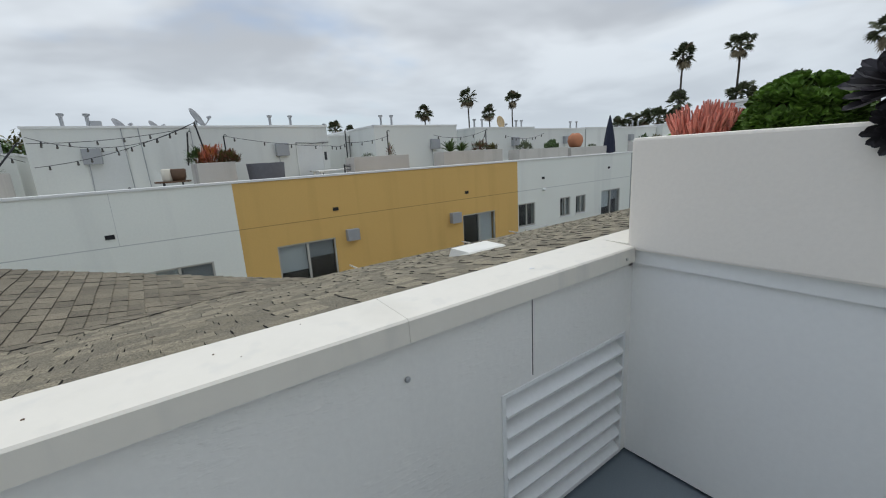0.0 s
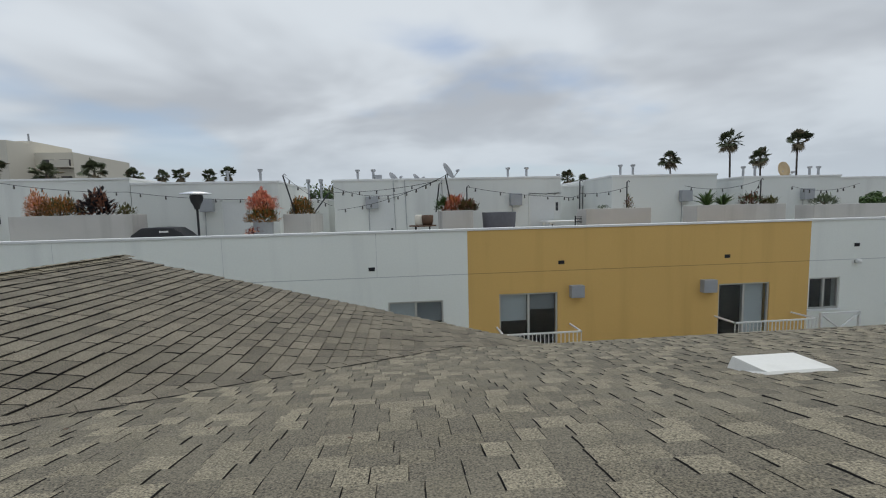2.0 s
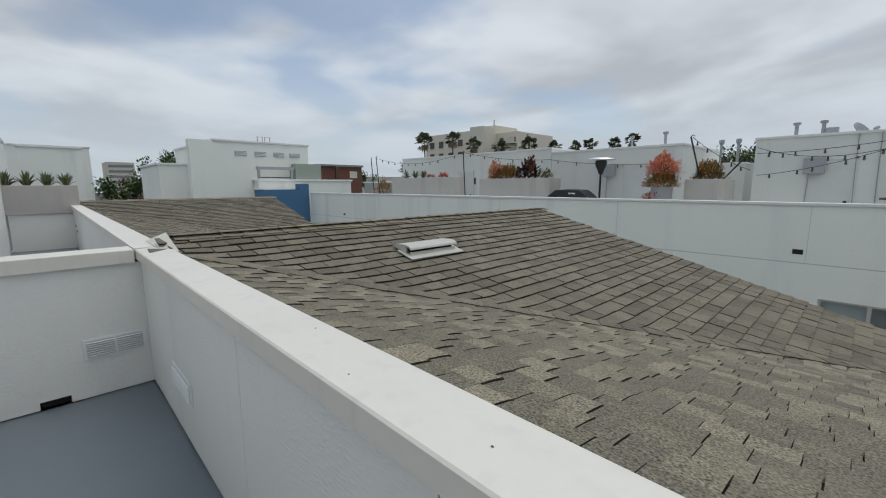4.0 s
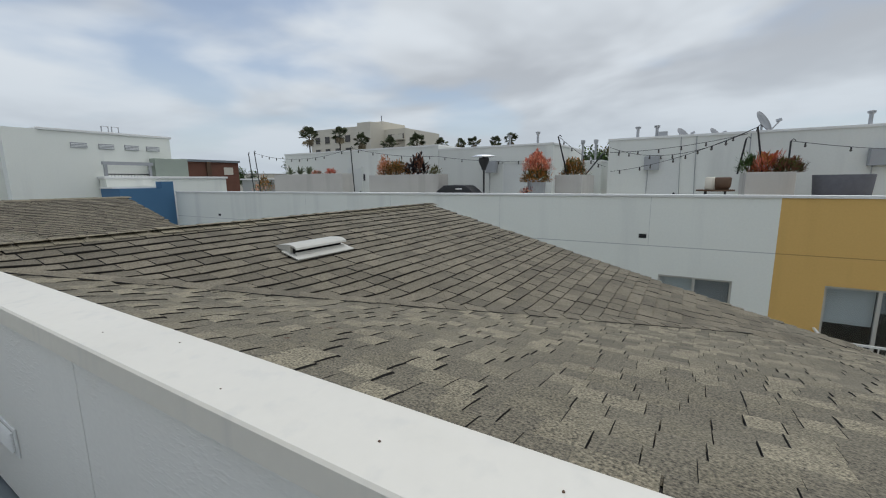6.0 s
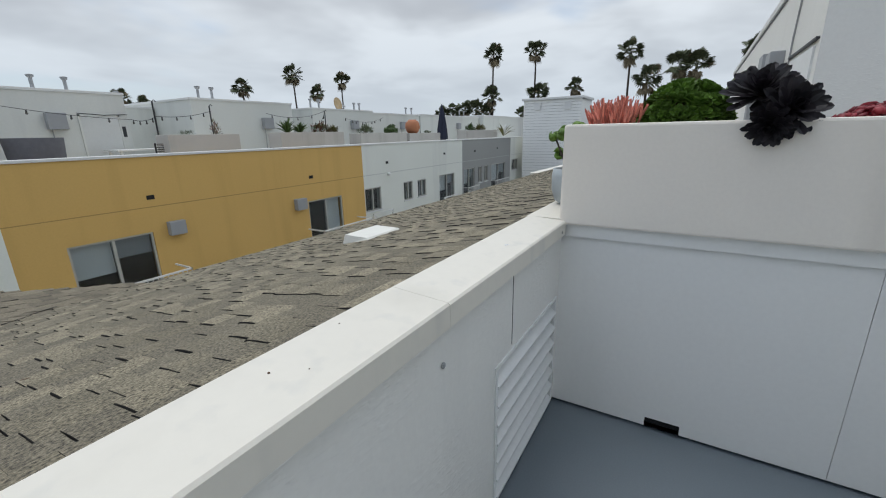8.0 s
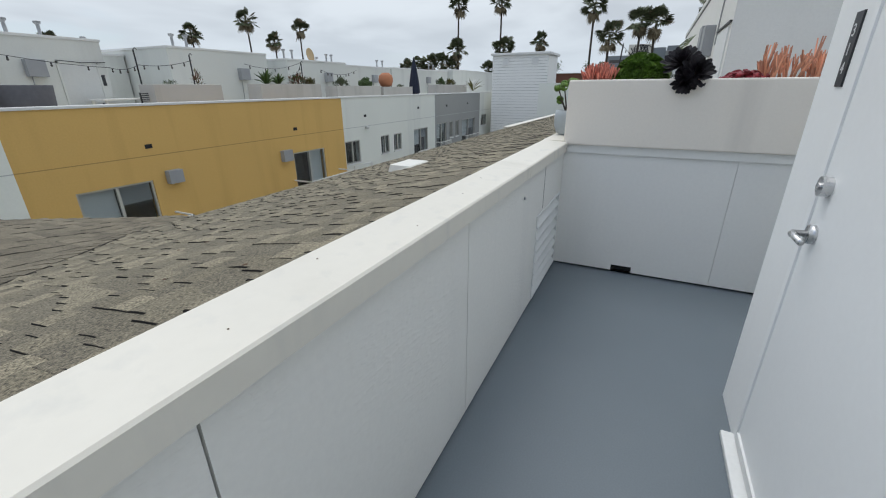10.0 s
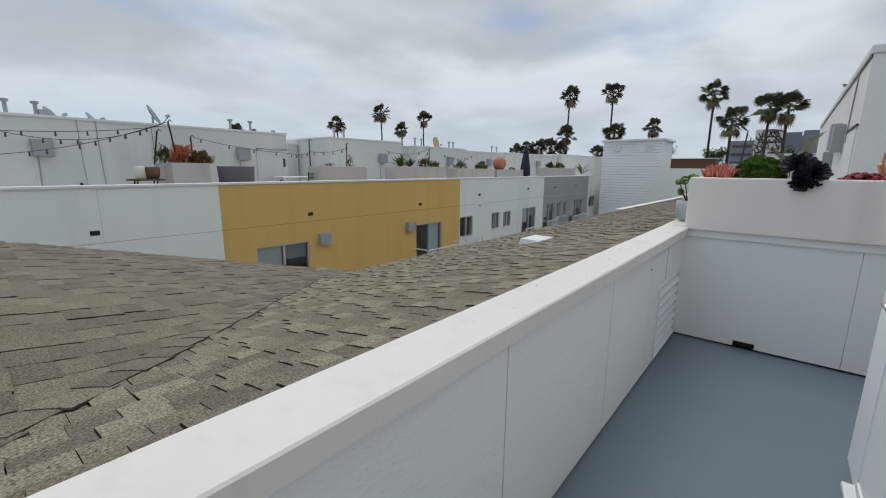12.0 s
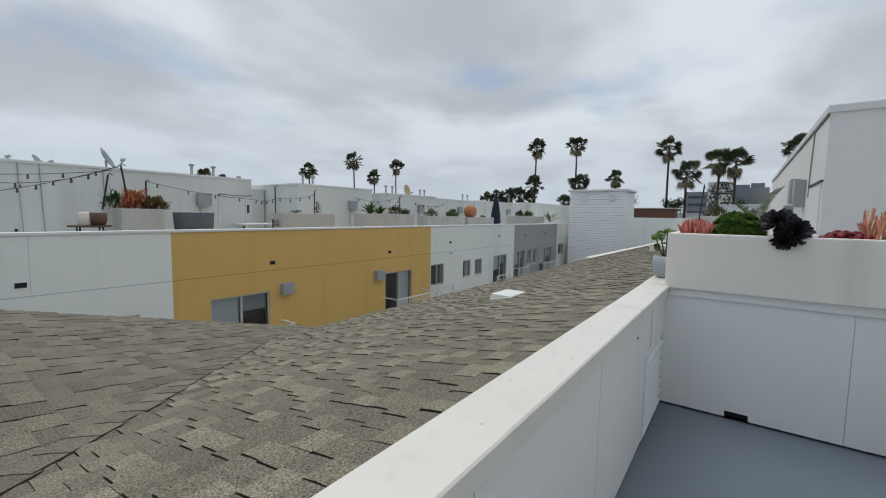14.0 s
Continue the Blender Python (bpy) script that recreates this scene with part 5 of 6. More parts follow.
for x in (-17.6, -16.9, -16.3):
    spiky("agave", x, 12.55, 1.82, 0.35, 0.5, GREYLEAF, "grey-green agave in a terrace planter", 20, 0.07)
shrub("red_succulent", -14.9, 12.5, 1.82, 0.30, 0.25, 0.25, PINKFL, "red-orange succulent in a terrace planter", 0.12, 140)
shrub("low_shrub", -15.8, 12.5, 1.82, 0.35, 0.25, 0.16, CORAL, "low coral succulent in a terrace planter", 0.1, 120, mat2=OLIVE)
shrub("vine", -19.3, 12.4, 1.1, 0.75, 0.4, 0.85, OLIVE, "yellow-green shrub at the terrace edge", 0.14, 260, mat2=ORANGE)
shrub("orange_shrub", -11.4, 12.55, 1.71, 0.85, 0.34, 0.66, ORANGE, "orange feathery succulent in a terrace planter", 0.11, 1700, mat2=OLIVE, width=0.25)
shrub("orange_shrub", -12.0, 12.55, 1.71, 0.42, 0.3, 0.90, SALMON, "tall orange succulent in a terrace planter", 0.11, 800, mat2=ORANGE, width=0.25)
shrub("dark_shrub", -10.35, 12.5, 1.71, 0.62, 0.32, 0.85, NEARBLACK, "dark purple leafy shrub in a terrace planter", 0.17, 420, mat2=RUST, width=0.5)
shrub("green_shrub", -9.6, 12.5, 1.71, 0.3, 0.26, 0.36, OLIVE, "olive green shrub in a terrace planter", 0.1, 200)
solo("box_pot", M().lathe(-5.55, 11.9, [(0.18, 0.95), (0.26, 1.0), (0.28, 1.5), (0.24, 1.5)], 14), BOXGREY, (-5.55, 11.9, 0.95), "dark grey pot holding a coral shrub", "pot")
divider(-5.9, -5.2, 11.5, 12.3, 0.95)
shrub("coral_shrub", -5.55, 11.9, 1.75, 0.55, 0.45, 0.66, PINKFL, "large coral-pink shrub in a terrace pot", 0.11, 1300, mat2=SALMON, width=0.3)
shrub("rust_shrub", -5.55, 11.85, 1.40, 0.60, 0.42, 0.62, ORANGE, "rust and olive leaves round the base of a coral shrub", 0.11, 1000, mat2=OLIVE, width=0.35)
shrub("trailing_flowers", -5.75, 11.75, 1.05, 0.36, 0.25, 0.28, REDFL, "red and white flowers at the terrace edge", 0.09, 160, mat2=SALMON)
shrub("olive_shrub", -4.65, 12.7, 1.60, 0.50, 0.5, 0.62, OLIVE, "yellow-green rounded shrub in a planter", 0.10, 1100, mat2=ORANGE)
shrub("coral_shrub", 0.12, 12.7, 1.59, 0.42, 0.4, 0.62, PINKFL, "coral-orange shrub in a terrace planter", 0.12, 1000, mat2=ORANGE, width=0.22)
shrub("green_shrub", -0.22, 13.1, 1.59, 0.3, 0.3, 0.58, LEAF, "green shrub in a terrace planter", 0.16, 260, width=0.22)
shrub("rust_shrub", 0.48, 12.45, 1.59, 0.42, 0.34, 0.40, OLIVE, "olive-brown trailing shrub in a terrace planter", 0.10, 900, mat2=RUST)
shrub("small_shrub", 5.9, 12.6, 1.54, 0.2, 0.2, 0.5, OLIVE, "thin shrub in a terrace planter", 0.1, 90, mat2=RUST)
shrub("low_shrub", 5.0, 12.6, 1.54, 0.3, 0.2, 0.14, GREYLEAF, "small grey succulents in a terrace planter", 0.07, 90)
spiky("bird_of_paradise", 8.7, 12.65, 1.57, 0.55, 0.62, LEAF, "dark green strap-leaved plant in a terrace planter", 26, 0.1)
spiky("bird_of_paradise", 9.3, 12.65, 1.57, 0.5, 0.5, LEAF, "dark green strap-leaved plant in a terrace planter", 22, 0.1)
shrub("mixed_shrub", 10.3, 12.6, 1.57, 0.6, 0.28, 0.42, LEAF, "green and reddish shrub in a terrace planter", 0.15, 360, mat2=RUST, width=0.25)
shrub("mixed_shrub", 10.95, 12.6, 1.57, 0.35, 0.25, 0.25, OLIVE, "olive shrub in a terrace planter", 0.12, 200)
shrub("grey_shrub", 13.1, 12.65, 1.50, 0.55, 0.28, 0.40, GREYLEAF, "pale green shrub in a terrace planter", 0.16, 320, width=0.25)
plump_bush("round_bush", 15.0, 12.65, 1.50, 0.5, 0.32, 0.5, LEAF, "clipped round dark green bush in a planter", 520, 0.05)
solo("terracotta_urn", M().lathe(16.9, 12.65, [(0.15, 1.46), (0.3, 1.55), (0.40, 1.8), (0.36, 2.05), (0.18, 2.2), (0.12, 2.2)], 18), TERRA, (16.9, 12.65, 1.46), "large rounded terracotta urn on a planter", "urn", smooth=True)
shrub("low_shrub", 18.3, 12.6, 1.46, 0.4, 0.25, 0.14, GREYLEAF, "low grey-green succulents in a planter", 0.09, 120)
shrub("dark_shrub", 23.6, 12.6, 1.58, 0.6, 0.3, 0.5, LEAF, "dark green shrub in a terrace planter", 0.16, 260)
shrub("dark_shrub", 25.2, 12.6, 1.58, 0.8, 0.3, 0.4, OLIVE, "olive shrub spilling from a planter", 0.16, 260)
spiky("hanging_palm", 27.0, 11.6, 1.2, 1.1, 0.9, OLIVE, "arching yellow-green palm at the terrace end", 22, 0.14, FARCAP)
for x in (-15.75, -15.5):
    for y in (-0.05, -0.4, -0.75, -1.1):
        spiky("agave", x + rng.uniform(-0.05, 0.05), y, 1.50, 0.28, 0.42, GREYLEAF, "grey-green agave in a weathered planter", 20, 0.05, OLIVE)

# terrace furniture across
def stool_table():
    t = thing("side_table", (-0.95, 12.2, 0.0), "dark wooden terrace side table with curved metal arms", "table")
    part("tabletop", M().lathe(-0.95, 12.25, [(0.42, 1.17), (0.42, 1.21)], 20), WOOD, t)
    for a in range(4):
        x, y = -0.95 + 0.3 * math.cos(a * 1.57 + 0.7), 12.25 + 0.3 * math.sin(a * 1.57 + 0.7)
        part("leg", M().tube([(x, y, 0.0), (x, y, 1.17)], 0.02, 6), BLACKMETAL, t)
    pot = solo("lidded_pot", M().lathe(-0.82, 12.2, [(0.15, 1.21), (0.19, 1.3), (0.2, 1.5), (0.16, 1.52)], 16), WOOD, (-0.82, 12.2, 1.21), "dark brown woven pot on the side table", "pot", smooth=True)
    solo("canister", M().lathe(-1.06, 12.2, [(0.12, 1.21), (0.13, 1.25), (0.13, 1.5), (0.09, 1.53)], 14), CREAM, (-1.06, 12.2, 1.21), "cream ceramic canister on the side table", "canister", smooth=True)


stool_table()
tub = thing("wicker_tub", (1.5, 12.2, 0.0), "dark grey woven tub on the terrace", "planter")
part("tub_wall", M().lathe(1.5, 12.5, [(0.40, 0.0), (0.44, 0.7), (0.50, 1.55), (0.46, 1.55), (0.42, 1.2)], 24, 1.1, 0.8), WICKER, tub, smooth=True)
heater = thing("patio_heater", (-7.85, 13.0, 0.0), "tall black patio heater with a polished reflector", "heater")
part("base", M().lathe(-7.85, 13.0, [(0.24, 0.0), (0.26, 0.6), (0.2, 0.8), (0.05, 0.82)], 18), BLACKMETAL, heater)
part("pole", M().tube([(-7.85, 13.0, 0.8), (-7.85, 13.0, 1.95)], 0.035, 10), BLACKMETAL, heater)
part("burner", M().lathe(-7.85, 13.0, [(0.07, 1.86), (0.10, 1.98), (0.17, 2.12), (0.19, 2.24), (0.17, 2.3)], 16), BLACKMETAL, heater, smooth=True)
part("reflector", M().lathe(-7.85, 13.0, [(0.46, 2.32), (0.45, 2.34), (0.25, 2.395), (0.05, 2.42)], 24), REFLECT, heater, smooth=True)
grill = thing("covered_grill", (-8.6, 12.4, 0.0), "barbecue grill under a black vinyl cover", "grill")
m = M()
prof = [(-0.85, 0.0), (-0.85, 0.95), (-0.72, 1.16), (-0.45, 1.34), (0.0, 1.36), (0.42, 1.34), (0.62, 1.2), (0.85, 1.0), (0.85, 0.0)]
k = len(prof)
m.add([(-8.55 + a, y, z) for y in (12.1, 12.8) for a, z in prof], [tuple(range(k))[::-1], tuple(range(k, 2 * k))] + [(i, i + 1, k + i + 1, k + i) for i in range(k - 1)])
part("cover", m, BLACKCOVER, grill, bevel=0.05)
part("badge", box(-8.5, 12.085, 1.2, -8.25, 12.098, 1.25), REFLECT, grill, "pale badge")
umb = thing("closed_umbrella", (19.6, 12.4, 0.0), "closed navy blue patio umbrella", "umbrella")
part("pole", M().tube([(19.6, 12.4, 0.0), (19.6, 12.4, 3.1)], 0.03, 8), BLACKMETAL, umb)
part("canopy", M().lathe(19.6, 12.4, [(0.12, 1.05), (0.34, 1.15), (0.30, 1.7), (0.17, 2.5), (0.04, 3.05)], 10), NAVY, umb)


def terrace_chair(x, y, turn, mat):
    t = thing("terrace_chair", (x, y, 0.0), "black slatted terrace chair seen over the parapet", "chair", "terrace chairs")
    R = Matrix.Translation((x, y, 0)) @ Matrix.Rotation(radians(turn), 4, "Z")
    def put(name, m):
        m.v = [tuple(R @ Vector(p)) for p in m.v]
        part(name, m, mat, t)
    put("seat", box(-0.24, -0.24, 0.68, 0.24, 0.24, 0.72))
    for k in range(5):
        put("back_slat", box(-0.27, 0.22, 1.12 + k * 0.05, 0.27, 0.24, 1.14 + k * 0.05))
    for sx in (-1, 1):
        put("post", box(sx * 0.27 - 0.015, 0.21, 0.0, sx * 0.27 + 0.015, 0.25, 1.36))
        put("leg", box(sx * 0.23 - 0.015, -0.24, 0.0, sx * 0.23 + 0.015, -0.21, 0.68))
    return t


terrace_chair(4.35, 12.4, 0, BLACKMETAL)
terrace_chair(5.45, 12.6, -60, BLACKMETAL)
solo("white_table", M().box(3.3, 13.0, 1.16, 6.1, 13.9, 1.20).box(3.4, 13.1, 0, 3.46, 13.16, 1.16).box(5.9, 13.1, 0, 5.96, 13.16, 1.16).box(3.4, 13.8, 0, 3.46, 13.86, 1.16).box(5.9, 13.8, 0, 5.96, 13.86, 1.16), RAILWHITE, (4.7, 13.4, 0), "long white terrace table", "table")


# string lights
def lights_string(points, sag, bulbs, label, side=0.0):
    """A sagging cable through the points with hanging bulbs."""
    t = thing("string_lights", points[0], label, "string lights", "terrace string lights")
    path = []
    for p, q in zip(points, points[1:]):
        p, q = Vector(p), Vector(q)
        for k in range(12):
            f = k / 12
            path.append(p.lerp(q, f) - Vector((0, 0, sag * 4 * f * (1 - f))))
    path.append(Vector(points[-1]))
    part("cable", M().tube(path, 0.0075, 5), CABLE, t)
    for k in range(bulbs):
        c = path[int((k + 0.5) * (len(path) - 1) / bulbs)]
        b = part("socket", M().lathe(c.x, c.y, [(0.018, c.z - 0.055), (0.02, c.z - 0.03), (0.010, c.z)], 6), CABLE, t)
        part("bulb", M().lathe(c.x, c.y, [(0.010, c.z - 0.115), (0.03, c.z - 0.09), (0.018, c.z - 0.055)], 6), BULB, b)
    return t


def light_pole(x, y, z0, z1, lean=(0, 0), r=0.022):
    t = thing("light_pole", (x, y, z0), "thin dark pole holding string lights", "pole", "light poles")
    part("shaft", M().tube([(x, y, z0), (x + lean[0], y + lean[1], z1)], r, 7), BLACKMETAL, t)
    part("hook", M().tube([(x + lean[0], y + lean[1], z1), (x + lean[0] + 0.05, y + lean[1], z1 + 0.05), (x + lean[0] + 0.1, y + lean[1], z1)], 0.012, 6), BLACKMETAL, t)
    return t


PT = (-0.18, 12.6, 2.74)
light_pole(0.05, 12.9, 1.6, 2.74, (-0.23, -0.3))
light_pole(-0.45, 13.2, 1.6, 2.5, (0.1, -0.2))
light_pole(0.62, 13.4, 1.6, 2.42)
light_pole(-4.75, 12.4, 1.6, 2.80, (-0.35, 0.1))
light_pole(-4.45, 13.3, 1.6, 2.3, (0.5, 0.2))
light_pole(-13.1, 12.0, 1.1, 2.84, (-0.12, 0))
light_pole(-19.6, 12.0, 1.1, 2.9, (-0.2, 0))
light_pole(-19.1, 12.0, 1.1, 2.95, (-0.25, 0))
light_pole(6.0, 12.9, 1.55, 2.45)
light_pole(4.35, 12.9, 1.0, 2.5)
light_pole(10.9, 12.9, 1.58, 2.45)
lights_string([PT, (-3.85, 14.1, 2.52)], 0.45, 9, "black string lights sagging before the penthouse wall")
lights_string([PT, (-3.8, 14.1, 1.75)], 0.18, 8, "black string lights sagging before the penthouse wall")
lights_string([(-0.35, 12.7, 2.6), (-3.85, 14.1, 2.36)], 0.10, 6, "black string lights on the penthouse wall")
lights_string([(0.62, 13.4, 2.42), (4.25, 14.1, 2.05), (4.4, 12.9, 2.1), (6.05, 12.9, 2.3)], 0.08, 12, "string lights with small bulbs along the terrace")
lights_string([(-5.05, 12.5, 2.78), (-3.95, 14.1, 1.9)], 0.1, 5, "black string lights between terraces")
lights_string([(-13.2, 12.0, 2.82), (-19.3, 12.0, 2.88)], 0.35, 10, "black string lights between terrace poles")
lights_string([(-13.2, 12.0, 2.82), (-10.5, 14.1, 2.5), (-5.8, 14.1, 2.2)], 0.12, 12, "string lights along the terrace wall")
lights_string([(8.3, 13.2, 2.3), (10.9, 12.9, 2.45), (11.5, 14.1, 2.0)], 0.2, 9, "string lights over terrace planters")
lights_string([(12.2, 13.0, 2.2), (15.6, 13.6, 2.3)], 0.2, 8, "string lights over terrace planters")


# ---- palms and trees ----
def fan_palm(x, y, top, crown, trunk_r=0.28, ground_z=-9.0, seed=1, dry=True, lean=0.0):
    """A fan palm: a slim tapered trunk, a head of fan leaves and a skirt of dry ones."""
    r = random.Random(seed * 101)
    t = thing("fan_palm", (x, y, ground_z), "tall slim fan palm against the sky", "palm tree", "palms in the distance")
    pts = [(x + lean * ((k / 8) ** 2 - 1) + 0.12 * math.sin(k + seed), y, ground_z + (top - ground_z) * k / 8) for k in range(9)]
    part("trunk", M().tube(pts, trunk_r * 0.8, 8, trunk_r * 0.5), BARK, t, smooth=True)
    cx, cy, cz = pts[-1]
    m, d = M(), M()
    n = 34
    for k in range(n):
        el = math.radians(r.uniform(-30, 85)) if k > n * 0.2 else math.radians(r.uniform(-82, -50))
        az = k * 2.399 + r.uniform(-0.3, 0.3)
        v = Vector((math.cos(el) * math.cos(az), math.cos(el) * math.sin(az), math.sin(el)))
        stalk = crown * r.uniform(0.34, 0.68)
        hub = Vector((cx, cy, cz)) + v * stalk
        tgt = d if (dry and k <= n * 0.25) else m
        tgt.tube([(cx, cy, cz), hub], 0.03, 3)
        side = v.cross(Vector((0, 0, 1)))
        side = side.normalized() if side.length > 1e-3 else Vector((1, 0, 0))
        side = Matrix.Rotation(r.uniform(-0.75, 0.75), 3, v) @ side
        nup = side.cross(v)
        fan = crown * r.uniform(0.40, 0.52)
        for j in range(11):
            a = math.radians(-105 + 21 * j)
            q = math.cos(a) * v + math.sin(a) * side
            tip = hub + q * fan * (1 - 0.12 * abs(j - 5) / 5) + Vector((0, 0, -0.22 * fan)) + nup * 0.05
            w = q.cross(nup).normalized() * fan * 0.10
            mid = hub + q * fan * 0.55
            tgt.add([hub, mid + w, tip, mid - w], [(0, 1, 2, 3)])
    part("crown", m, PALM, t)
    if dry:
        part("dry_skirt", d, PALMDRY, t)
    return t


for k, (x, y, top, crown, rr) in enumerate((
        (37.2, 56.3, 8.4, 1.7, 0.20), (42.7, 51.8, 10.2, 1.75, 0.20), (45.2, 49.5, 7.7, 1.45, 0.18), (47.7, 46.9, 9.4, 1.6, 0.18),
        (60.3, 27.4, 12.8, 1.9, 0.24), (60.2, 27.6, 6.9, 1.8, 0.24), (62.5, 21.5, 13.0, 1.9, 0.24), (62.7, 20.9, 6.9, 2.1, 0.26),
        (64.1, 15.8, 7.8, 1.6, 0.22), (65.4, 8.7, 11.9, 2.1, 0.26), (65.7, 6.3, 8.2, 2.4, 0.3), (66.0, 2.4, 9.7, 2.3, 0.28), (66.1, 0.5, 9.6, 2.4, 0.28),
        (57.5, 33.0, 4.6, 1.6, 0.25), (58.4, 31.3, 4.9, 1.7, 0.25), (59.2, 29.6, 5.0, 1.8, 0.25), (60.0, 28.3, 4.4, 1.8, 0.25), (56.6, 34.4, 4.4, 1.5, 0.25), (61.8, 23.0, 3.9, 1.6, 0.22),
        (28.9, 73.5, 7.4, 1.7, 0.28), (31.6, 72.4, 6.6, 1.5, 0.28),
        (-61.4, 52.7, 9.7, 2.0, 0.22), (-57.7, 56.6, 10.1, 1.9, 0.22), (-54.9, 59.2, 9.1, 1.8, 0.22), (-46.8, 65.6, 8.9, 2.1, 0.28), (-50.5, 62.0, 8.2, 2.0, 0.28),
        (-37.4, 71.1, 8.6, 1.5, 0.25), (-33.7, 72.9, 8.6, 1.5, 0.25), (-39.6, 70.1, 8.3, 1.3, 0.25), (-31.0, 73.9, 9.0, 1.6, 0.25), (-43.0, 68.2, 8.4, 1.5, 0.25), (68.0, -6.0, 11.0, 2.2, 0.26))):
    fan_palm(x, y, top, crown, rr, seed=k + 1)


def tree(x, y, top, radius, label, mat=LEAF, ground_z=-9.0, seed=3, height=None):
    """A trunk with limbs and a crown of many small leaf clumps."""
    r = random.Random(seed * 77)
    t = thing("tree", (x, y, ground_z), label, "tree", "trees in the distance")
    h = height or radius * 1.6
    base = top - h
    tr = M().tube([(x, y, ground_z), (x + 0.2, y, base), (x, y + 0.1, base + h * 0.5)], 0.3, 8, 0.08)
    lf = M()
    for k in range(10):
        a = 6.283 * k / 10 + r.uniform(-0.3, 0.3)
        e = Vector((x + radius * 0.75 * math.cos(a) * r.uniform(0.4, 1), y + radius * 0.75 * math.sin(a) * r.uniform(0.4, 1), base + h * r.uniform(0.35, 0.95)))
        tr.tube([(x, y, base + h * 0.1 * r.random()), e], 0.09, 5, 0.02)
        for j in range(170):
            v = Vector((r.gauss(0, 1), r.gauss(0, 1), r.gauss(0, 1)))
            c = e + v * radius * 0.17
            d = Vector((r.uniform(-1, 1), r.uniform(-1, 1), r.uniform(-0.4, 1))).normalized()
            lf.leaf(c, c + d * radius * 0.16, radius * 0.085)
    part("trunk", tr, BARK, t)
    part("crown", lf, mat, t)
    return t


tree(-6.3, 24.0, 3.1, 1.4, "dark leafy tree between the penthouses", LEAF, seed=3, height=4.5)
tree(-5.4, 26.5, 3.4, 1.3, "dark leafy tree between the penthouses", OLIVE, seed=4, height=4.5)
tree(-44.0, 7.3, 4.9, 2.0, "sparse dark tree behind white buildings", LEAF, seed=5, height=6)
tree(-46.0, 4.2, 2.6, 2.2, "dark green tree between buildings", LEAF, seed=6, height=5)
tree(-52.0, 5.8, 2.4, 1.6, "red flowering tree between buildings", RUST, seed=7, height=4)
tree(-45.0, 35.5, 4.6, 1.6, "dark tree behind the terrace poles", LEAF, seed=8, height=4)
tree(-52.0, 33.5, 3.2, 1.8, "dark tree far behind the terrace", LEAF, seed=18, height=4)
for k, (x, y, top) in enumerate(((57, 34.5, 3.2), (60, 30, 3.4), (62, 26, 3.2), (64, 14, 4.4), (66, 8.0, 4.2), (66, -1.0, 4.2))):
    tree(x, y, top, 1.9, "dark green tree on the skyline", LEAF, seed=9 + k, height=4)


# ---- buildings further off ----
def plain_block(name, x0, y0, x1, y1, top, mat, label, category="building", cap=0.12, z0=-9.0):
    t = thing(name, ((x0 + x1) / 2, (y0 + y1) / 2, z0), label, category)
    part("wall", box(x0, y0, z0, x1, y1, top - cap), mat, t)
    part("roof", box(x0 - 0.08, y0 - 0.08, top - cap, x1 + 0.08, y1 + 0.08, top), FARCAP, t, bevel=0.02)
    return t


# white stair tower with louvres, to the west
tower = plain_block("stair_tower", -36.0, 6.5, -26.9, 12.0, 4.1, STUCCO_FAR, "plain white rendered tower with roof louvres")
part("corner_pier", box(-27.4, 5.3, -9.0, -26.85, 6.5, 4.0), STUCCO_FAR, tower)
for y in (7.9, 9.0, 10.1, 11.1):
    v = part("louvre", box(-26.9, y - 0.32, 3.25, -26.86, y + 0.32, 3.5), BOXGREY, tower, "grey louvred vent")
    for k in range(3):
        part("blade", box(-26.86, y - 0.3, 3.28 + 0.07 * k, -26.83, y + 0.3, 3.31 + 0.07 * k), TRIM, v)
lad = thing("roof_ladder", (-28.0, 9.5, 4.05), "white roof access ladder rails", "ladder")
for y in (9.3, 9.75):
    part("rail", M().tube([(-28, y, 4.05), (-28, y, 4.5), (-28, y + 0.3, 4.5), (-28, y + 0.3, 4.05)], 0.03, 6), PIPE, lad)
blue = thing("blue_building", (-26, 8, -9.0), "deep blue stucco wall at the end of the row", "building")
part("wall", box(-26.0, 8.2, -9.0, -24.05, 10.55, 1.30), BLUEWALL, blue)
part("pier", box(-24.6, 10.0, 1.30, -24.05, 10.55, 1.62), BLUEWALL, blue)
part("parapet_cap", box(-26.05, 8.15, 1.302, -24.62, 10.55, 1.36), FARCAP, blue)
low = plain_block("pergola_house", -26.85, 8.5, -26.1, 14.6, 1.9, STUCCO_FAR, "low pale terrace wall with an open steel frame")
for y in (8.55, 10.5):
    part("post", box(-26.35, y, 1.9, -26.2, y + 0.12, 2.62), BOXGREY, low)
part("beam", box(-26.38, 8.5, 2.46, -26.17, 10.7, 2.62), BOXGREY, low)
part("rail", box(-26.3, 8.67, 1.98, -26.26, 10.5, 2.03), BLACKMETAL, low)
for k in range(12):
    part("baluster", box(-26.29, 8.8 + k * 0.145, 1.9, -26.27, 8.82 + k * 0.145, 1.98), BLACKMETAL, low)
unit = solo("roof_unit", box(-26.8, 10.8, 1.9, -26.2, 12.5, 2.86), GREENBOX, (-26.5, 11.6, 1.9), "grey-green metal roof unit on the terrace wall", "roof unit", bevel=0.03)
brick = thing("brick_building", (-42, 27, -9.0), "low red brick building with a flat roof", "building")
part("wall", box(-46.0, 19.2, -9.0, -40.0, 24.5, 3.45), BRICK, brick)
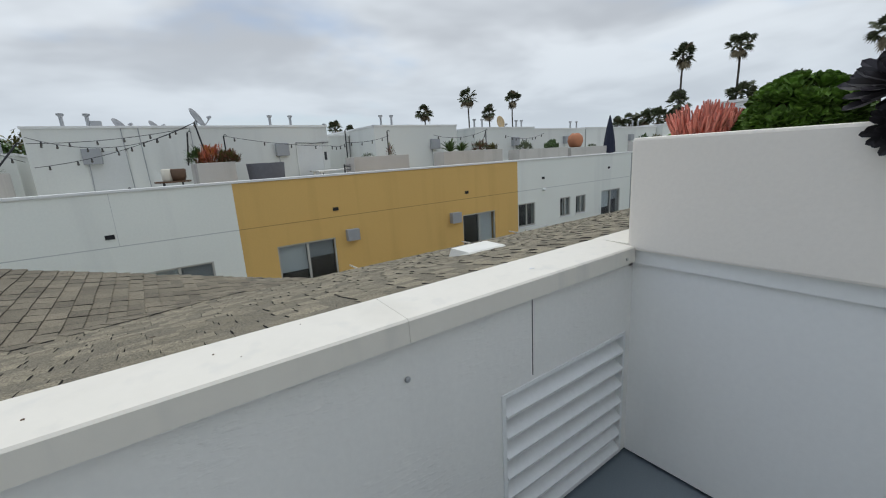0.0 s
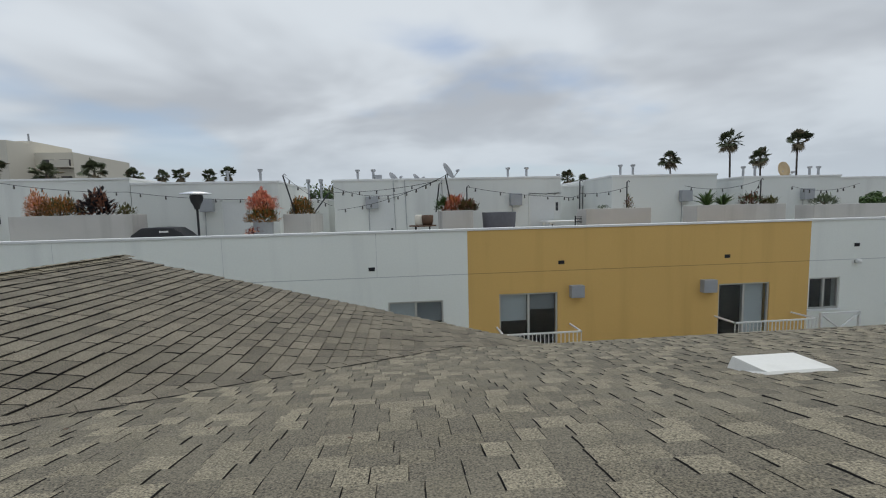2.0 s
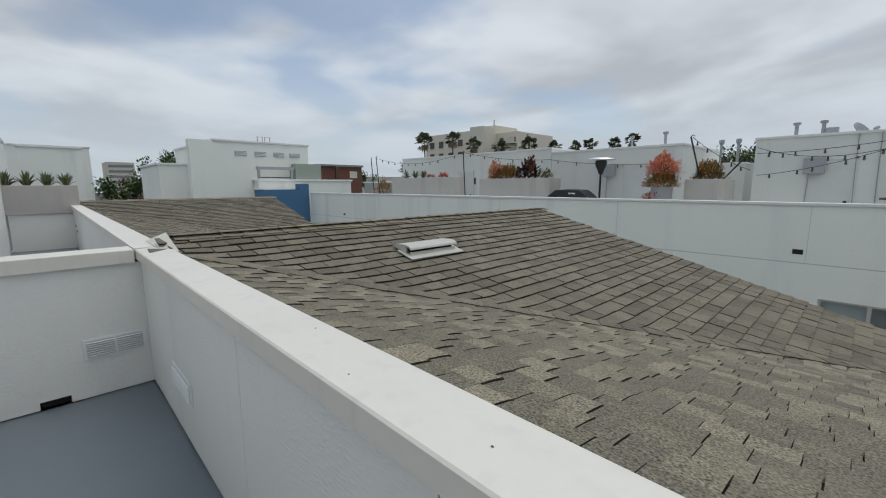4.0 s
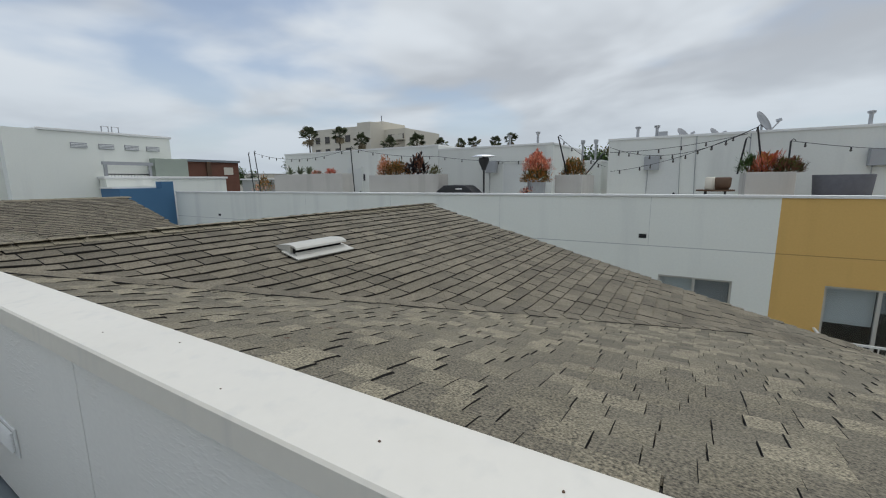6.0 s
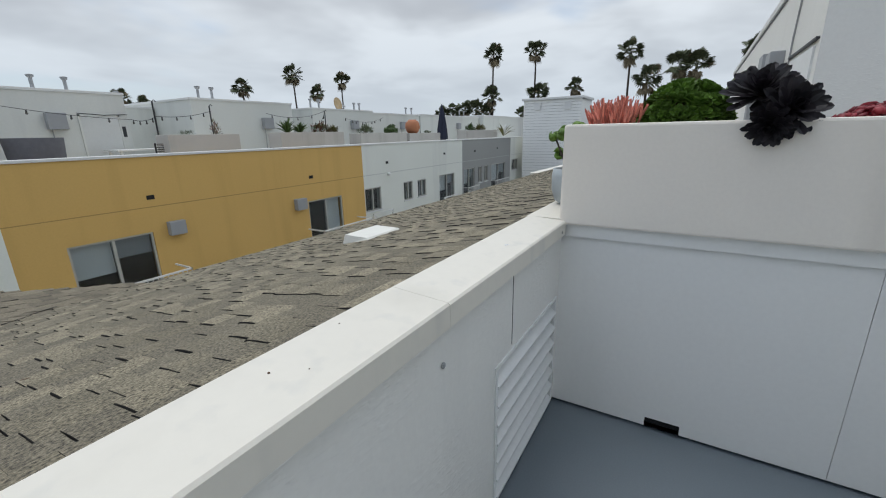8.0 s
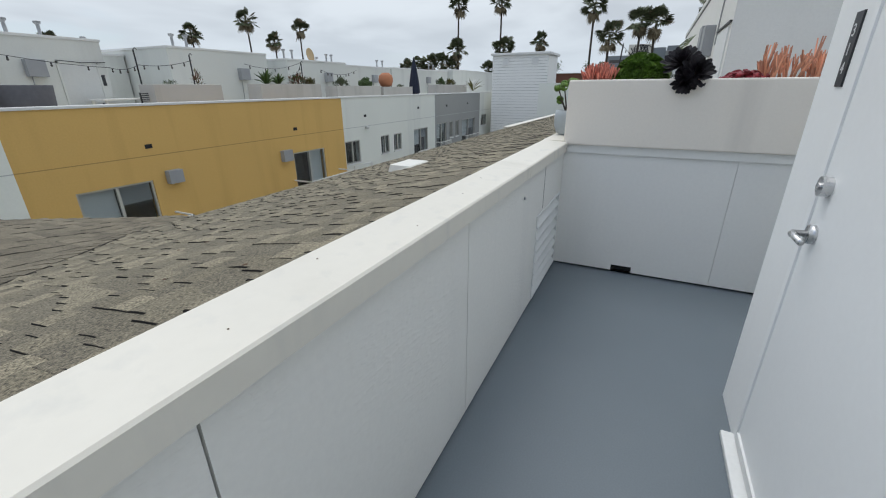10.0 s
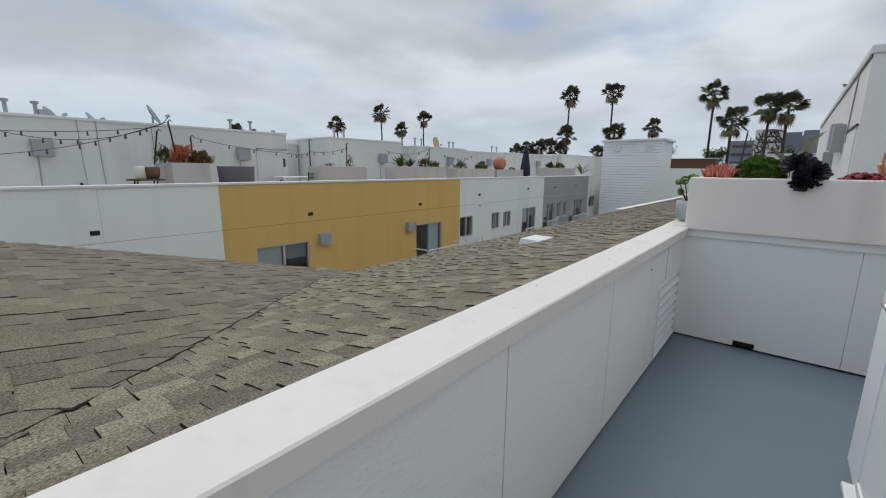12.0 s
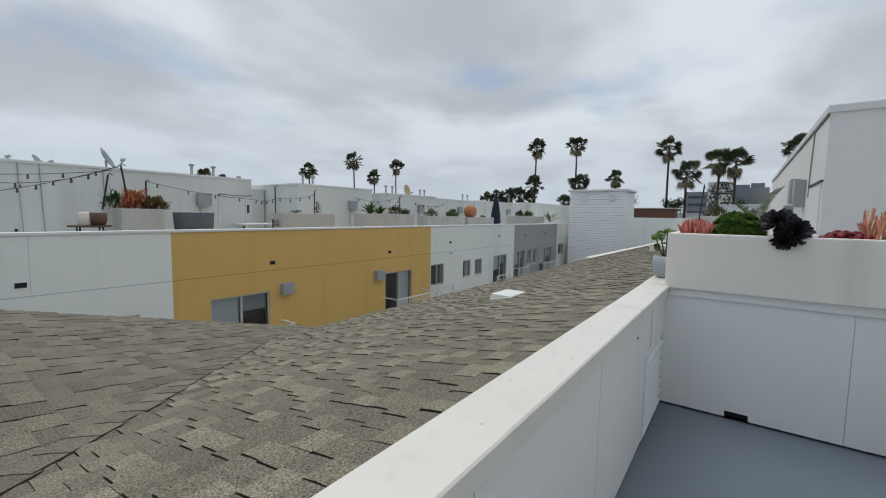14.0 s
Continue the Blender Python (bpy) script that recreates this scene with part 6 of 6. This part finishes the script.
part("roof", box(-46.2, 19.1, 3.45, -39.8, 24.6, 3.65), FARGREY, brick)
part("window", box(-40.0, 23.0, 2.3, -39.97, 23.9, 3.0), CREAM, brick, "pale shuttered window")
part("pier", box(-39.98, 21.3, -9, -39.8, 21.7, 3.45), WOOD, brick)
wlow = plain_block("garden_wall", -24.0, 14.3, -20.2, 16.5, 1.75, GREYWALL, "low grey-green terrace wall", "wall", 0.08)
shrub("white_flower_shrub", -21.3, 13.6, 1.0, 0.8, 0.4, 0.6, GREYLEAF, "white-flowering shrub over the parapet", 0.14, 220, mat2=SALMON)
divider(-22.4, -20.2, 13.2, 14.0, 1.0)


# cream apartment block far off
def apartment_block():
    t = thing("apartment_block", (-60, 70, -9.0), "cream stepped apartment block with dark windows and balconies", "building")
    part("wall", box(-76.0, 66.0, -9.0, -62.0, 80.0, 12.9), CREAM, t)
    part("wall", box(-62.0, 66.0, -9.0, -58.5, 80.0, 13.6), CREAM, t)
    part("roof_house", box(-61.5, 70.0, 13.6, -58.5, 78.0, 14.1), CREAM, t)
    # a wing that recedes to the right
    part("wing", box(-58.5, 70.5, -9.0, -53.0, 84.0, 12.4), CREAM, t)
    for zz in (11.4, 8.8, 6.2):
        for xx in (-74.5, -71.5, -68.5, -65.5):
            w = part("window", box(xx, 65.9, zz - 1.6, xx + 1.6, 66.02, zz), CREAM, t)
            part("pane", box(xx + 0.1, 65.86, zz - 1.5, xx + 1.5, 65.89, zz - 0.1), ROOM, w)
        for xx in (-57.4, -55.0):
            w = part("window", box(xx, 70.4, zz - 1.6, xx + 1.8, 70.52, zz), CREAM, t)
            part("pane", box(xx + 0.1, 70.36, zz - 1.5, xx + 1.7, 70.39, zz - 0.1), ROOM, w)
    for xx in (-55.2,):
        for zz in (7.4, 10.2):
            b = part("balcony", box(xx - 0.3, 69.2, zz - 0.2, xx + 2.4, 70.5, zz), CREAM, t)
            part("balcony_front", box(xx - 0.3, 69.2, zz, xx + 2.4, 69.3, zz + 0.9), CREAM, b)
    part("mast", M().tube([(-59.5, 71, 14.1), (-59.5, 71, 15.4)], 0.12, 6), PIPE, t)
    return t


apartment_block()
plain_block("white_house", -62.0, -3.0, -56.0, 3.2, 5.4, STUCCO_FAR, "white flat-roofed block far to the west")
plain_block("white_house", -52.0, -1.6, -46.0, 2.0, 4.6, STUCCO_FAR, "white stucco block far to the west")
plain_block("white_house", -36.0, 4.4, -30.0, 5.9, 2.85, STUCCO_FAR, "small white stucco block beside the tower")
tower2 = plain_block("office_tower", -140, 11.0, -130, 16.5, 7.4, CREAM, "distant pale office tower with window bands")
for zz in (6.2, 4.9, 3.6, 2.3):
    part("window_band", box(-129.95, 11.3, zz, -129.9, 16.2, zz + 0.6), FARGREY, tower2)

# siding-clad chimney block
chim = thing("chimney_block", (28, 8, -9.0), "tall white block clad in horizontal siding", "chimney")
part("core", box(26.95, 6.15, -9.0, 30.0, 10.05, 3.5), SIDING, chim)
part("cap", box(26.8, 6.0, 3.5, 30.1, 10.2, 3.66), FARCAP, chim, bevel=0.03)
# dark sheet added to draw the shadow line under each board
part("board_backing", box(26.946, 6.14, -2.2, 26.9495, 10.06, 3.49), GAP, chim)
for k in range(30):
    z = -2.2 + k * 0.19
    m = M()
    m.add([(26.915, 6.12, z), (26.915, 10.08, z), (26.94, 10.08, z + 0.180), (26.94, 6.12, z + 0.180), (26.95, 6.12, z), (26.95, 10.08, z)], [(0, 3, 2, 1), (0, 1, 5, 4), (0, 4, 3), (1, 2, 5)])
    part("siding_board", m, SIDING, chim)
for y in (7.0, 9.1):
    part("louvre", box(26.86, y - 0.22, 2.85, 26.9, y + 0.22, 3.3), FARCAP, chim, "pale gable louvre")
part("side_window", box(28.2, 6.10, -0.6, 28.7, 6.14, 0.1), ROOM, chim)
# white ledge and stepped wall beyond the shingle roof
solo("white_ledge", M().add([(12.5, 3.3, 0.02), (24.5, 1.6, 0.55), (24.5, 2.2, 0.55), (12.5, 4.5, 0.02), (12.5, 3.3, -0.3), (24.5, 1.6, -0.3), (24.5, 2.2, -0.3), (12.5, 4.5, -0.3)], [(0, 1, 2, 3), (4, 7, 6, 5), (0, 4, 5, 1), (1, 5, 6, 2), (2, 6, 7, 3), (3, 7, 4, 0)]), CAPWHITE, (18, 3, -0.3), "white painted roof ledge beyond the shingles", "ledge")
solo("wall_far_deck", box(13.6, -6.0, -0.3, 23.0, 1.55, 0.95), STUCCO, (18, -2, -0.3), "white stucco parapet of a further deck", "wall", kind="structure")
planter("planter", 17.0, -2.0, 0.95, 18.2, 1.3, 1.75, FARPLANTER, 0.08, 0.015, "white plaster planter on a further deck", GP)
shrub("olive_shrub", 17.5, 0.4, 1.71, 0.4, 0.55, 0.5, OLIVE, "olive green shrub in a further planter", 0.14, 320)
shrub("grey_shrub", 17.5, -0.9, 1.71, 0.4, 0.5, 0.35, GREYLEAF, "grey-green shrub in a further planter", 0.12, 240)
light_pole(16.6, 1.0, 0.95, 3.05, (0.1, -0.15), 0.03)
lights_string([(16.7, 0.85, 3.0), (18.5, -0.6, 2.3), (21.0, -1.5, 2.5)], 0.25, 8, "string lights above a further deck")
solo("aqua_figure", M().lathe(22.0, -2.1, [(0.20, 0.95), (0.26, 1.4), (0.20, 1.9), (0.12, 2.1), (0.13, 2.25), (0.04, 2.35)], 12), AQUA, (22.0, -2.1, 0.95), "aqua painted garden ornament on a further deck", "ornament", smooth=True)
umb2 = thing("closed_umbrella", (21.0, -0.2, 0.95), "closed navy umbrella on a further deck", "umbrella")
part("canopy", M().lathe(21.0, -0.2, [(0.05, 0.95), (0.26, 1.2), (0.18, 1.7), (0.04, 2.1)], 10), NAVY, umb2)
solo("wall_terrace_end", box(24.6, 0.9, -0.3, 24.8, 6.1, 1.66), STUCCO_FAR, (24.7, 3.5, -0.3), "pale stucco parapet at the end of the far decks", "wall", kind="structure")
rb = plain_block("brick_wall_far", 34.0, 3.9, 36.0, 7.7, 2.5, BRICK, "low red brick wall far behind the decks", "wall", 0.05)
plain_block("white_house", 38.0, -6.0, 44.0, 1.0, 2.9, SIDING, "low white roofs far behind the decks")


# office blocks with a patterned screen
def mural_block():
    t = thing("office_block", (85, 0, -9.0), "grey office block with a black and white patterned screen", "building")
    part("wall", box(84.0, 4.6, -9.0, 92.0, 8.0, 6.6), FARGREY, t)
    part("wall", box(84.0, -1.4, -9.0, 92.0, 0.9, 7.7), FARGREY, t)
    part("wall", box(86.0, -4.2, -9.0, 94.0, -1.4, 7.3), GREYWALL, t)
    part("roof_box", box(86.5, -3.5, 7.3, 92.0, -1.6, 8.1), FARGREY, t)
    scr = part("screen", box(83.6, 0.9, -9.0, 91.0, 4.6, 8.3), CAPWHITE, t, "white screen with black pattern")
    r = random.Random(12)
    # a net of uneven cells
    node = {(i, j): (83.55, 1.0 + 3.5 * (i + 0.5 * (j % 2)) / 6.5 + r.uniform(-0.14, 0.14), 1.6 + 6.5 * j / 13 + r.uniform(-0.14, 0.14)) for i in range(7) for j in range(14)}
    for (i, j), p in node.items():
        for q in ((i + 1, j), (i, j + 1), (i - 1 + 2 * (j % 2), j + 1)):
            if q in node and r.random() < 0.62:
                part("pattern_bar", M().tube([p, node[q]], 0.075, 4), BLACKMETAL, scr)
    for zz in (2.6, 4.0, 5.4):
        part("window_band", box(83.95, 4.9, zz, 83.99, 7.6, zz + 0.5), ROOM, t)
    return t


mural_block()
for k, (x, y, s, h) in enumerate(((70, 20, 9, 2.6), (75, 30, 10, 2.4), (72, 40, 9, 2.2), (60, 55, 12, 2.0), (30, 80, 14, 2.2), (0, 85, 14, 2.4), (-25, 80, 12, 2.6), (-70, 40, 10, 3.0), (-75, 20, 10, 3.0), (72, 5, 8, 2.6))):
    plain_block("far_house", x, y, x + s, y + s, h, (STUCCO_FAR, CREAM, PH_STUCCO)[k % 3], "pale flat-roofed house far off")
